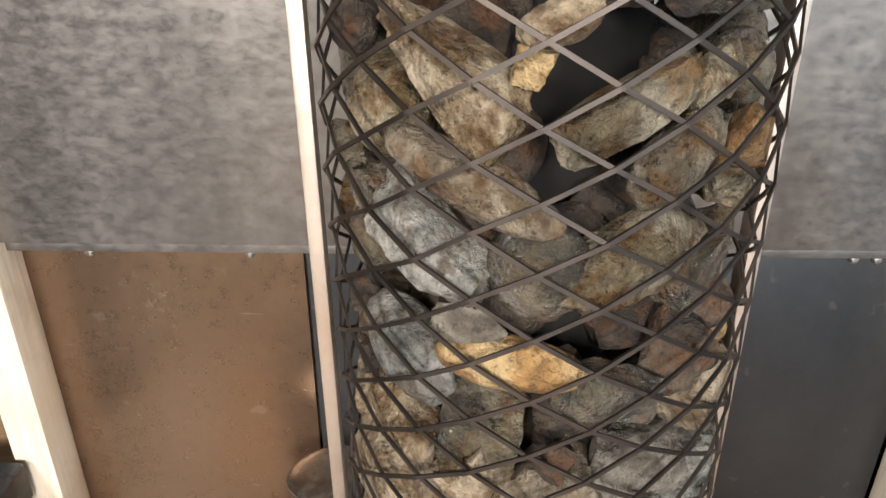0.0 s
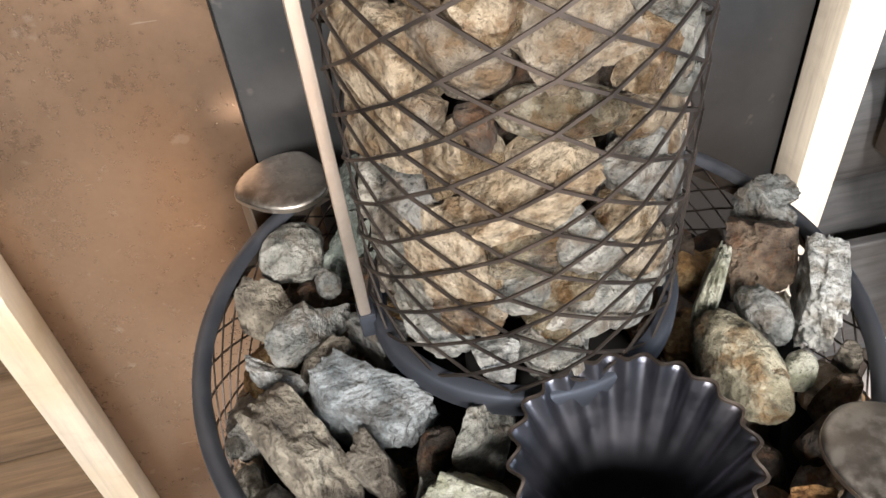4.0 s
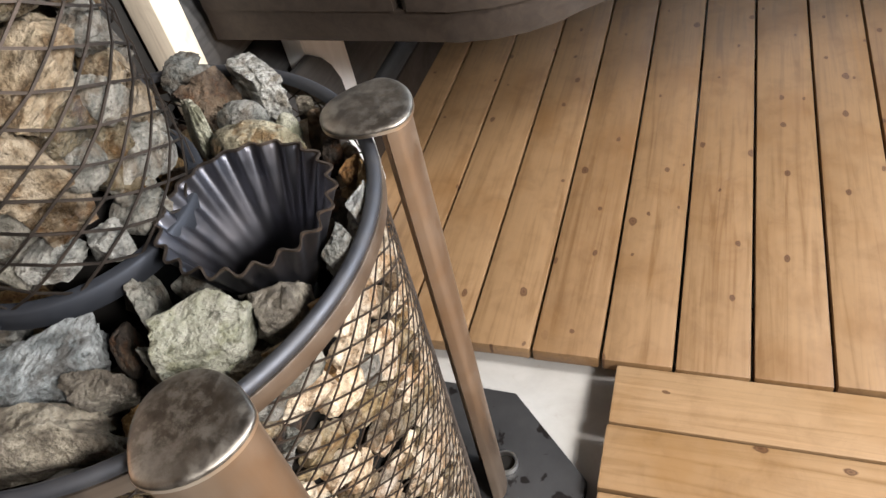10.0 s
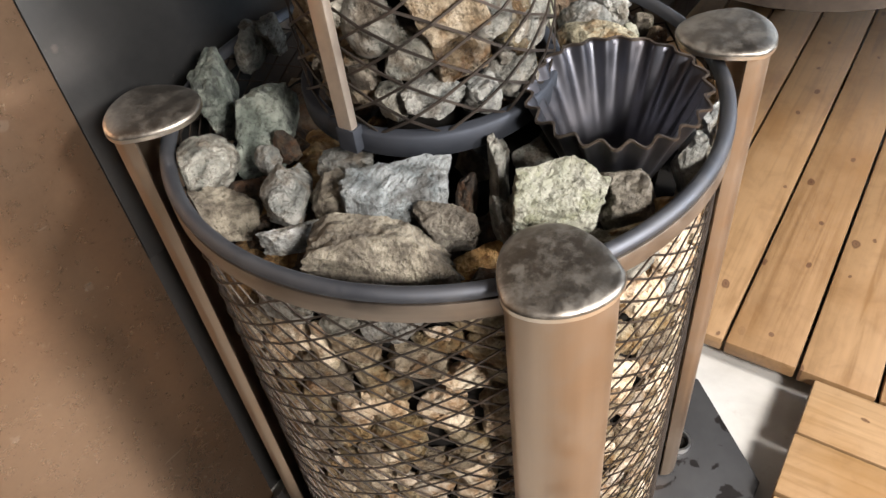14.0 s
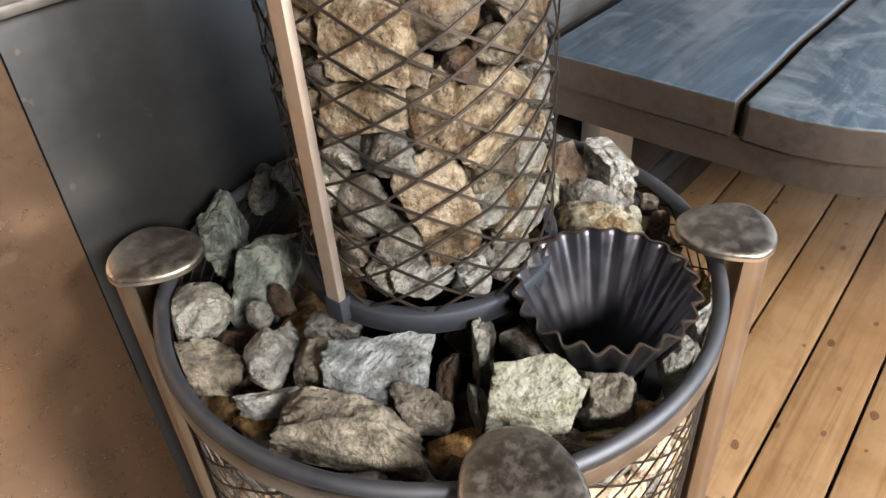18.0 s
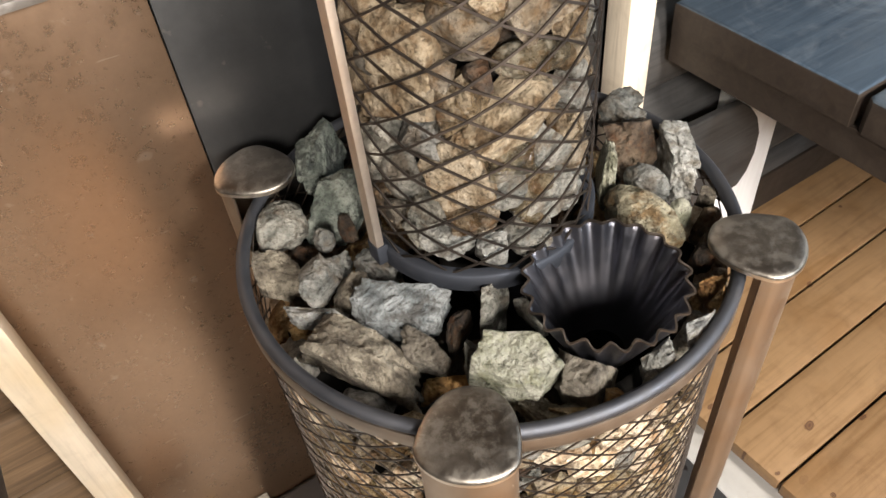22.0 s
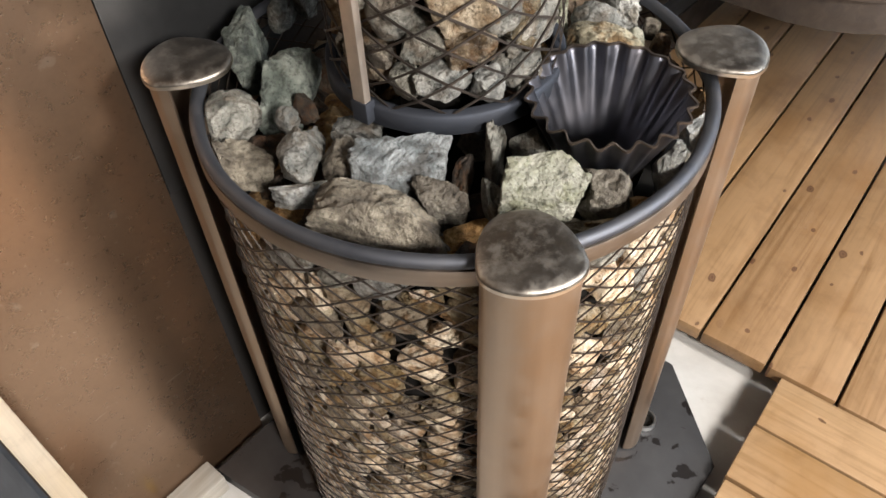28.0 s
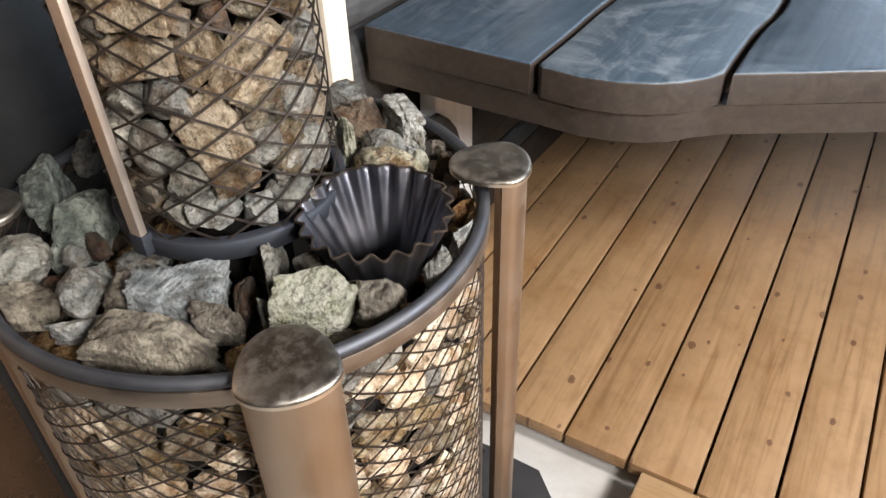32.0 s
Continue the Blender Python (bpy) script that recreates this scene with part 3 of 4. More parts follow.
def wavy(p, q, amp, seed, n=22):
    """Points from p to q along a live edge that wanders a little."""
    rng = random.Random(seed)
    f = [rng.uniform(0, 6.28) for _ in range(3)]
    d = Vector((q[0] - p[0], q[1] - p[1]))
    side = Vector((-d.y, d.x)).normalized()
    out = []
    for i in range(n + 1):
        s = i / n
        w = amp * math.sin(math.pi * s) * (math.sin(5 * s + f[0]) + 0.5 * math.sin(11 * s + f[1]) + 0.25 * math.sin(23 * s + f[2]))
        out.append((p[0] + d.x * s + side.x * w, p[1] + d.y * s + side.y * w))
    return out


# tops take the sky-blue tint, upright sides the brown edge colour
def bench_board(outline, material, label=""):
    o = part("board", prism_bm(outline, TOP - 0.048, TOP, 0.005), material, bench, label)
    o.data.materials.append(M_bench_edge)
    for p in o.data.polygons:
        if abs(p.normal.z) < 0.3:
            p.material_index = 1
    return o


J1, J2 = -0.097, -0.332
bench_board(wavy((0.445, J1 + 0.004), (bx(1.386), J1 + 0.004), 0.007, 3) + [(bx(1.72), 0.2), (0.45, 0.2)], M_bench)
corner = [(0.444, -0.112), (0.442, -0.172), (0.452, -0.222), (0.47, -0.262), (0.492, -0.293), (0.52, -0.318)]
bench_board(corner + wavy((0.546, J2), (bx(1.152), J2), 0.004, 8) + list(reversed(wavy((0.452, J1 - 0.006), (bx(1.372), J1 - 0.006), 0.007, 3))), M_bench_worn, "worn board with whitish rubbed patches and painted sheen")
bench_board(wavy((0.548, J2 - 0.011), (0.66, -0.522), 0.001, 5, 6) + [(bx(1.15), -1.2)] + list(reversed(wavy((0.56, J2 - 0.01), (bx(1.15), J2 - 0.01), 0.004, 8)))[:-1], M_bench)
bench_board([(bx(1.162), -0.34), (bx(1.162), -2.15), (bx(1.402), -2.15), (bx(1.402), -0.118)], M_bench)
bench_board([(bx(1.412), -0.108), (bx(1.412), -2.15), (bx(1.76), -2.15), (bx(1.76), 0.2)], M_bench)
apron_path = [(0.452, 0.2), (0.45, -0.112), (0.448, -0.172), (0.457, -0.219), (0.474, -0.258), (0.496, -0.289), (0.524, -0.314), (0.55, -0.343), (0.664, -0.53), (bx(1.15), -1.21), (bx(1.15), -2.15)]
inner = [(px_ + 0.04, py_ + (0.012 if py_ < -0.2 else 0.0)) for px_, py_ in apron_path]
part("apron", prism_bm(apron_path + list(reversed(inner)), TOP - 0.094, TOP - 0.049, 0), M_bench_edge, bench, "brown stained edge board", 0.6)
for x, y in ((1.5, 0.05), (1.25, -1.5)):
    part("leg", box_bm(x - 0.045, x + 0.045, y - 0.045, y + 0.045, FLOOR_Z, TOP - 0.049, 0.003), M_bench_edge, bench)
skirt = part("skirting_board", box_bm(0.52, 2.3, 0.216, 0.24, FLOOR_Z, 0.17, 0.003), M_bench_edge, None)
tagged(skirt, "dark stained skirting board below the bench", "skirting board")

side = thing("sauna_bench", "black stained bench beside the brown log wall", "bench", at=(-1.0, 0.0, FLOOR_Z))
for y0, y1 in ((-0.133, 0.197), (-0.46, -0.139)):
    plank = part("board", box_bm(-1.5, -0.503, y0, y1, 0.684, 0.73, 0.007, 3), M_black, side)
    plank.data.materials.append(M_bench_edge)
    for f in plank.data.polygons:
        if f.normal.x > 0.8:
            f.material_index = 1
for x in (-1.4, -0.95):
    part("leg", box_bm(x - 0.04, x + 0.04, -0.3, 0.1, FLOOR_Z, 0.683, 0.004), M_black, side)

# ---------- duckboards ----------
def duckboard(name, label, at, turn):
    o = thing(name, label, "duckboard", "duckboards on the floor", at)
    o.rotation_euler.z = radians(turn)
    return o


DECK = 0.08
deck = duckboard("duckboard", "knotty pine duckboard with dark gaps between planks", (0.353, -0.234, FLOOR_Z), 1.95)
rng = random.Random(4)
long_mesh = mesh_of("plank", box_bm(0.0, 2.0, 0.0025, 0.112, DECK - 0.028 - FLOOR_Z, DECK - FLOOR_Z, 0.004, 2), M_pine_x, 0.6)
for k in range(-3, 12):
    o = new("plank", long_mesh)
    o.parent = deck
    o.location = (rng.uniform(-0.003, 0.003), -0.1145 * k, rng.uniform(-0.001, 0.001))
for x in (0.12, 0.9, 1.7):
    j = part("joist", box_bm(x, x + 0.04, -1.3, 0.45, 0, DECK - 0.028 - FLOOR_Z, 0.002), M_joist, None)
    j.parent = deck
deck2 = duckboard("duckboard", "pale pine duckboard laid crosswise before the heater", (0.3545, -0.374, FLOOR_Z), 1.8)
cross_mesh = mesh_of("plank", box_bm(-0.1065, -0.002, -1.5, 0.0, DECK - 0.028 - FLOOR_Z, DECK - 0.001 - FLOOR_Z, 0.004, 2), M_pine_y, 0.6)
for k in range(0, 9):
    o = new("plank", cross_mesh)
    o.parent = deck2
    o.location = (-0.1088 * k, rng.uniform(-0.004, 0.0), rng.uniform(-0.001, 0.001))
for y in (-0.12, -0.8, -1.4):
    j = part("joist", box_bm(-1.05, -0.004, y, y + 0.04, 0, DECK - 0.028 - FLOOR_Z, 0.002), M_joist, None)
    j.parent = deck2
stub = part("wood_offcut", box_bm(-0.53, -0.442, 0.06, 0.135, FLOOR_Z, 0.048, 0.004), M_pine_y, None)
tagged(stub, "pine board end lying on the white floor", "board")

# ---------- floor plate under the heater ----------
PLATE = 0.046
plate = thing("floor_plate", "dark steel floor plate with cut corners and wet spots", "floor plate", at=(0.02, -0.03, FLOOR_Z))
outline = [(-0.15, -0.364), (0.163, -0.361), (0.289, -0.222), (0.289, 0.12), (0.19, 0.232), (-0.325, 0.232), (-0.255, -0.26)]
part("sheet", prism_bm(outline, FLOOR_Z, PLATE, 0.002), M_plate, plate)
part("foot_socket", lathe_bm([(0.015, PLATE + 0.001), (0.0155, PLATE + 0.011), (0.0185, PLATE + 0.011), (0.019, PLATE + 0.001)], (0.162, -0.238), 32), M_screw, plate, "bright steel ring round the foot hole", 0.8)
# flat black disc on the plate in place of the hole's shade
part("foot_hole", lathe_bm([(0.0, PLATE + 0.002), (0.0148, PLATE + 0.002), (0.0148, PLATE + 0.001), (0.0, PLATE + 0.001)], (0.162, -0.238), 24, True), M_liner, plate, "black disc painted as the shaded foot hole")

# ---------- heater ----------
HC = Vector((-0.0355, -0.021))
CC = Vector((-0.0366, -0.0137))
heater = thing("sauna_heater", "round wire-basket sauna heater with four steel posts", "sauna heater", at=(HC.x, HC.y, PLATE))
RIM_Z, RIM_R = 0.727, 0.2435
part("rim", lathe_bm([(RIM_R - 0.013, RIM_Z - 0.008), (RIM_R - 0.0115, RIM_Z - 0.003), (RIM_R - 0.008, RIM_Z), (RIM_R - 0.004, RIM_Z - 0.0005), (RIM_R - 0.001, RIM_Z - 0.003), (RIM_R, RIM_Z - 0.007), (RIM_R - 0.002, RIM_Z - 0.01), (RIM_R - 0.011, RIM_Z - 0.01)], HC, 128), M_bead, heater, "rounded steel rim, cool dark reflection in its colour", 0.9)
part("rim_band", lathe_bm([(RIM_R - 0.0035, RIM_Z - 0.0105), (RIM_R - 0.0004, RIM_Z - 0.0105), (RIM_R, RIM_Z - 0.0115), (RIM_R, RIM_Z - 0.0265), (RIM_R - 0.0008, RIM_Z - 0.028), (RIM_R - 0.0035, RIM_Z - 0.028)], HC, 128), M_rim, heater, "steel band below the rim, warm reflection in its colour", 0.9)
part("firebox", lathe_bm([(0.0, 0.6), (0.175, 0.6), (0.18, 0.59), (0.18, PLATE), (0.0, PLATE)], HC, 64, False), M_liner, heater, "unseen inner drum, black as shade")
part("base_ring", lathe_bm([(0.224, PLATE), (0.236, PLATE), (0.236, PLATE + 0.03), (0.224, PLATE + 0.03)], HC, 96), M_rim, heater)


def mesh_sleeve(centre, radius, z0, z1, around, rowh, half, seed):
    """Expanded metal: slanting strands that cross in long diamonds round a drum."""
    rng = random.Random(seed)
    bm = bmesh.new()
    rows = int((z1 - z0) / (rowh / 2))
    step = 2 * math.pi / around

    def spot(i, j, out):
        a = step * (i + 0.5 * (j % 2))
        h = noise.noise(Vector((i * 0.7, j * 0.31, seed))) * 0.25
        r = radius + out + 0.0012 * noise.noise(Vector((i * 0.9, j * 0.2, seed + 9)))
        z = z0 + (j + h) * rowh / 2
        return Vector((centre[0] + r * math.cos(a), centre[1] + r * math.sin(a), z))

    for j in range(rows):
        for i in range(around):
            for side_ in (0, 1):
                i2 = i + (side_ if j % 2 else side_ - 1)
                p, q = spot(i % around, j, 0.0006 * (1 if side_ else -1)), spot(i2 % around, j + 1, 0.0006 * (1 if side_ else -1))
                d = (q - p).normalized()
                p, q = p - d * half * 0.6, q + d * half * 0.6
                out = Vector((p.x - centre[0], p.y - centre[1], 0)).normalized()
                up = out.cross(d).normalized() * half
                o2 = out * half * 0.7
                a = [bm.verts.new(p + s * up + t * o2) for s, t in ((1, 1), (-1, 1), (-1, -1), (1, -1))]
                b = [bm.verts.new(q + s * up + t * o2) for s, t in ((1, 1), (-1, 1), (-1, -1), (1, -1))]
                for k in range(4):
                    bm.faces.new((a[k], a[(k + 1) % 4], b[(k + 1) % 4], b[k]))
    return bm


part("wire_basket", mesh_sleeve(HC, RIM_R - 0.0065, PLATE + 0.02, RIM_Z - 0.008, 42, 0.0235, 0.00075, 3), M_wire, heater, "expanded metal basket with long diamonds", 0)


def pear(half, inner, outer, n=28):
    """The outline of a post's cap: a shallow bow on the outer side (+x), drawn out to a blunt tip on the inner side."""
    out = []
    for i in range(n):
        a = math.pi * (i / n - 0.5)
        out.append((outer * math.cos(a) ** 1.15, half * math.sin(a)))
    for i in range(n):
        a = math.pi * (i / n + 0.5)
        c, w = -math.cos(a), math.sin(a)
        out.append((-inner * c, half * math.copysign(abs(w) ** 0.86, w)))
    return out


def dome_bm(outline, z, rise):
    """A low pillow over an outline, with a rounded edge."""
    bm = bmesh.new()
    mx = sum(p[0] for p in outline) / len(outline)
    my = sum(p[1] for p in outline) / len(outline)
    rows = []
    for k, h in ((1.0, 0.0), (0.995, 0.25), (0.97, 0.5), (0.9, 0.72), (0.72, 0.88), (0.45, 0.97), (0.15, 1.0)):
        rows.append([bm.verts.new((mx + (x - mx) * k, my + (y - my) * k, z + rise * h)) for x, y in outline])
    m = len(outline)
    for p, q in zip(rows, rows[1:]):
        for i in range(m):
            bm.faces.new((p[i], p[(i + 1) % m], q[(i + 1) % m], q[i]))
    bm.faces.new(rows[-1])
    bm.faces.new(list(reversed(rows[0])))
    bmesh.ops.recalc_face_normals(bm, faces=bm.faces)
    return bm


def heater_post(x, y, deg, top):
    """A strip of bowed sheet steel, open towards the basket, under a pear-shaped cap."""
    turn = Matrix.Rotation(radians(deg), 2)
    def world_of(pts):
        return [tuple(turn @ Vector(p) + Vector((x, y))) for p in pts]
    n = 20
    bow = [(0.021 * math.cos(math.pi * (i / n - 0.5)) ** 1.15, 0.037 * math.sin(math.pi * (i / n - 0.5))) for i in range(n + 1)]
    bow = [(-0.008, -0.037)] + bow + [(-0.008, 0.037)]
    back = [(px_ * 0.9 - 0.0015, py_ * 0.935) for px_, py_ in bow]
    post_ = part("post", prism_bm(world_of(bow + list(reversed(back))), PLATE + 0.004, top - 0.0085, 0), M_post, heater, "bronze-toned brushed steel post", 0.8)
    part("cap", dome_bm(world_of(pear(0.0398, 0.058, 0.0245)), top - 0.005, 0.0055), M_cap, post_, "pear-shaped scuffed steel cap", 0.9)
    part("cap_edge", prism_bm(world_of(pear(0.04, 0.0582, 0.0247)), top - 0.0085, top - 0.0051, 0), M_edge, post_, "bright worn cap edge", 0.9)


for post_spot in ((-0.2037, 0.1807, 127, 0.7453), (-0.1978, -0.2264, -133, 0.7385), (0.1333, -0.2241, -56, 0.7435), (0.1274, 0.183, 47, 0.7453)):
    heater_post(*post_spot)

# ---------- stone column round the flue ----------
column = thing("stone_column", "wire sleeve full of stones round the flue", "stone column", at=(CC.x, CC.y, 0.7))
part("flue", lathe_bm([(0.045, 0.62), (0.045, 2.3), (0.04, 2.3), (0.04, 0.62)], CC, 40), M_liner, column, "black flue pipe")
part("base_ring", lathe_bm([(0.098, 0.733), (0.098, 0.75), (0.0995, 0.752), (0.108, 0.752), (0.11, 0.75), (0.11, 0.734), (0.108, 0.732)], CC, 96), M_ring, column, "dark flat steel ring", 0.9)
SLEEVE = 0.105
part("wire_sleeve", mesh_sleeve(CC, SLEEVE, 0.75, 1.6, 13, 0.029, 0.00095, 7), M_wire, column, "expanded metal sleeve", 0)
part("top_ring", lathe_bm([(0.098, 1.59), (0.108, 1.59), (0.108, 1.615), (0.098, 1.615)], CC, 64), M_ring, column)
for deg_ in (182.5, 4):
    a = radians(deg_)
    bm = box_bm(-0.004, 0.004, -0.007, 0.007, 0.744, 1.6, 0.002, 2)
    bmesh.ops.transform(bm, matrix=Matrix.Translation((CC.x + 0.1135 * math.cos(a), CC.y + 0.1135 * math.sin(a), 0)) @ Matrix.Rotation(a, 4, "Z"), verts=bm.verts)
    rod = part("rod", bm, M_rod, column, "pale flat steel rod")
    bm = box_bm(-0.0065, 0.005, -0.0085, 0.0085, 0.737, 0.758, 0.0015, 2)
    bmesh.ops.transform(bm, matrix=Matrix.Translation((CC.x + 0.1135 * math.cos(a), CC.y + 0.1135 * math.sin(a), 0)) @ Matrix.Rotation(a, 4, "Z"), verts=bm.verts)
    part("clip", bm, M_ring, rod, "dark steel clip holding the rod")

# column stones: angle, height, width, tall, tilt, kind
TAN, GREY, WET, RUST, PALE, VEIN, DARK, GREEN, BROWN = "tan", "grey", "wet", "rust", "pale", "vein", "dark", "green", "brown"
BEIGE, OLIVE, UMBER, ASH, OCHRE = "beige", "olive", "umber", "ash", "ochre"
KIND = {TAN: M_rock_tan, GREY: M_rock_grey, WET: M_rock_wet, RUST: M_rock_rust, PALE: M_rock_pale, VEIN: M_rock_vein, DARK: M_rock_dark, GREEN: M_rock_green, BROWN: M_rock_brown, BEIGE: M_rock_beige, OLIVE: M_rock_olive, UMBER: M_rock_umber, ASH: M_rock_ash, OCHRE: M_rock_ochre}
FOOT_STONES = [
    (-152, 0.870, 0.047, 0.044, -35, GREY), (-133, 0.850, 0.048, 0.062, 20, TAN), (-106, 0.856, 0.043, 0.032, 0, WET), (-107, 0.821, 0.040, 0.039, 10, GREY),
    (-170, 0.828, 0.043, 0.051, 0, GREY), (-150, 0.806, 0.037, 0.040, -30, GREY), (-126, 0.803, 0.049, 0.036, 5, BEIGE), (-86, 0.810, 0.060, 0.056, 45, OLIVE),
    (-141, 0.771, 0.048, 0.035, 0, VEIN), (-162, 0.767, 0.024, 0.036, 0, GREY), (-178, 0.867, 0.041, 0.036, -20, GREY), (-93, 0.764, 0.046, 0.039, 30, GREY),
    (-117, 0.763, 0.029, 0.028, 0, VEIN),
]
WAIST_STONES = [
    (-155, 0.959, 0.058, 0.054, 0, TAN), (-161, 0.910, 0.059, 0.043, 0, TAN), (-131, 0.907, 0.047, 0.058, 10, BEIGE), (-100, 0.889, 0.076, 0.047, 40, TAN),
    (-124, 0.973, 0.051, 0.059, 20, TAN), (-112, 0.996, 0.034, 0.029, -60, BEIGE), (-90, 0.981, 0.053, 0.048, 25, TAN), (-59, 0.951, 0.037, 0.023, 60, BEIGE),
    (-93, 0.941, 0.067, 0.029, -12, OLIVE), (-60, 0.920, 0.035, 0.028, 0, BEIGE), (-61, 0.891, 0.038, 0.031, 20, GREY), (-85, 0.854, 0.031, 0.048, 40, GREY),
    (-64, 0.852, 0.041, 0.035, 30, BEIGE), (-81, 0.794, 0.066, 0.039, 10, GREY),
]
HEAD_STONES = [
    (-123, 1.182, 0.072, 0.033, -35, BEIGE), (-115, 1.143, 0.083, 0.024, -22, BEIGE), (-129, 1.111, 0.068, 0.030, -38, GREY), (-95, 1.204, 0.031, 0.017, 20, BEIGE),
    (-100, 1.188, 0.017, 0.016, 0, RUST), (-79, 1.174, 0.060, 0.021, 33, OLIVE), (-55, 1.179, 0.042, 0.019, 30, OLIVE), (-62, 1.151, 0.049, 0.027, 40, WET),
    (-96, 1.105, 0.042, 0.047, 20, WET), (-73, 1.107, 0.070, 0.035, 40, OLIVE), (-103, 1.062, 0.065, 0.025, -4, RUST), (-140, 1.049, 0.063, 0.038, -30, GREY),
    (-114, 1.077, 0.033, 0.022, 0, BROWN), (-112, 1.017, 0.040, 0.052, -10, WET), (-141, 1.010, 0.064, 0.039, -35, BEIGE), (-75, 1.046, 0.052, 0.027, -15, WET),
]
COLUMN = FOOT_STONES + WAIST_STONES + HEAD_STONES
rng = random.Random(12)
stone_shapes = {}
for key in KIND:
    stone_shapes[key] = [mesh_of("stone", stone_bm(rng, 4, 10, 0.05, form), KIND[key], 1.0 if form == "egg" else 0.5) for form in ("crag", "egg", "crag", "block", "egg", "crag", "slab")]


def spot_gap(a, z, b, y):
    d = (a - b + 180) % 360 - 180
    return math.hypot(radians(d) * 0.092, z - y)


filled = list(COLUMN)
# high on the right: wet stones, with that side's shade in the darker kinds
for tries in range(9000):
    a, z = rng.uniform(-180, 180), rng.uniform(0.768, 1.57)
    w = rng.uniform(0.038, 0.058)
    h = w * rng.uniform(0.7, 1.05)
    if all(spot_gap(a, z, f[0], f[1]) > (0.41 if z < 1.0 else 0.46) * (max(w, h) + max(f[2], f[3]) * 0.9) for f in filled):
        near_base = z < 0.84
        kind = rng.choice([GREY, GREY, VEIN, TAN]) if near_base else rng.choice([TAN, TAN, TAN, GREY, BROWN] if z < 1.05 else [WET, UMBER, WET, DARK, OLIVE] if a > -100 else [BEIGE, OLIVE, WET, UMBER])
        filled.append((a, z, w, h, rng.uniform(-40, 40), kind))
# small fillers, mostly dark kinds, their colour deepening the shade in the gaps
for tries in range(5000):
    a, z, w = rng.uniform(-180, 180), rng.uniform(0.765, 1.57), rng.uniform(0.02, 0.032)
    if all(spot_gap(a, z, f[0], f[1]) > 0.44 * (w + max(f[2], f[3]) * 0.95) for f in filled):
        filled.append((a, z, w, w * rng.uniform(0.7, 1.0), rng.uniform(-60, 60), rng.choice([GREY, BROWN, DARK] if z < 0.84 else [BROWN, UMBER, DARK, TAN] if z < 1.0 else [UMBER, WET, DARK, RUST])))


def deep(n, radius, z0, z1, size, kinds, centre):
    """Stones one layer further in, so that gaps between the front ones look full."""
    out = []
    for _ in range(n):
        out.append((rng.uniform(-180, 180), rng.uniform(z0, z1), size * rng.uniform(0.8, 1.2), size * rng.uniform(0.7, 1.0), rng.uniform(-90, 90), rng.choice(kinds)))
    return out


def lay_stone(owner, centre, radius, a, z, w, h, tilt, kind, depth=0.85, grow=1.02):
    t = min(w, h) * depth
    a_ = radians(a)
    r = radius - t * grow / 2 - rng.uniform(0.0, 0.007)
    m = Matrix.Translation((centre.x + r * math.cos(a_), centre.y + r * math.sin(a_), z))
    m = m @ Matrix.Rotation(a_ + math.pi / 2, 4, "Z") @ Matrix.Rotation(radians(-tilt), 4, "Y") @ Matrix.Diagonal((w * grow, t * grow, h * grow, 1))
    o = new("stone", rng.choice(stone_shapes[kind]))
    o.parent = owner
    o.matrix_parent_inverse = Matrix.Translation(-owner.location)
    o.matrix_basis = m
    return o


column.rotation_euler.y = radians(-0.6)
col_fill = thing("stone_stack", "stacked tan and grey sauna stones inside the sleeve", "stones", at=(CC.x, CC.y, 0.755))
col_fill.rotation_euler.y = radians(-0.6)
for s in filled:
    lay_stone(col_fill, CC, SLEEVE - 0.002, *s)
# only the dark kind here: its colour stands for shade behind the front stones
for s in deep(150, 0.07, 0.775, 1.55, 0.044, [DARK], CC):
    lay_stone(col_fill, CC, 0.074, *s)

# ---------- stones on top of the heater ----------
# the funnel stands among these stones
FUNNEL = Matrix.Translation((-0.0185, -0.1755, 0.662)) @ Vector((-0.0055, -0.0025, 0.1)).to_track_quat("Z", "Y").to_matrix().to_4x4()
UNFUNNEL = FUNNEL.inverted()
rng = random.Random(77)
LOOSE = {}
LOOSE_TINT = {GREY: (0.425, 0.417, 0.4), VEIN: (0.355, 0.37, 0.385), GREEN: (0.41, 0.425, 0.405), PALE: (0.365, 0.355, 0.33), ASH: (0.68, 0.67, 0.64), BROWN: (0.52, 0.5, 0.46), OLIVE: (0.6, 0.59, 0.54)}
for key, m in KIND.items():
    c0, c1, c2, stain, vein, rough = ROCKS[m.name]
    LOOSE[key] = rock_material("loose_" + m.name, c0, c1, c2, stain, vein, rough, 17.0, 1.0, 0.24, 0.0, LOOSE_TINT.get(key, (0.54, 0.5, 0.44)))


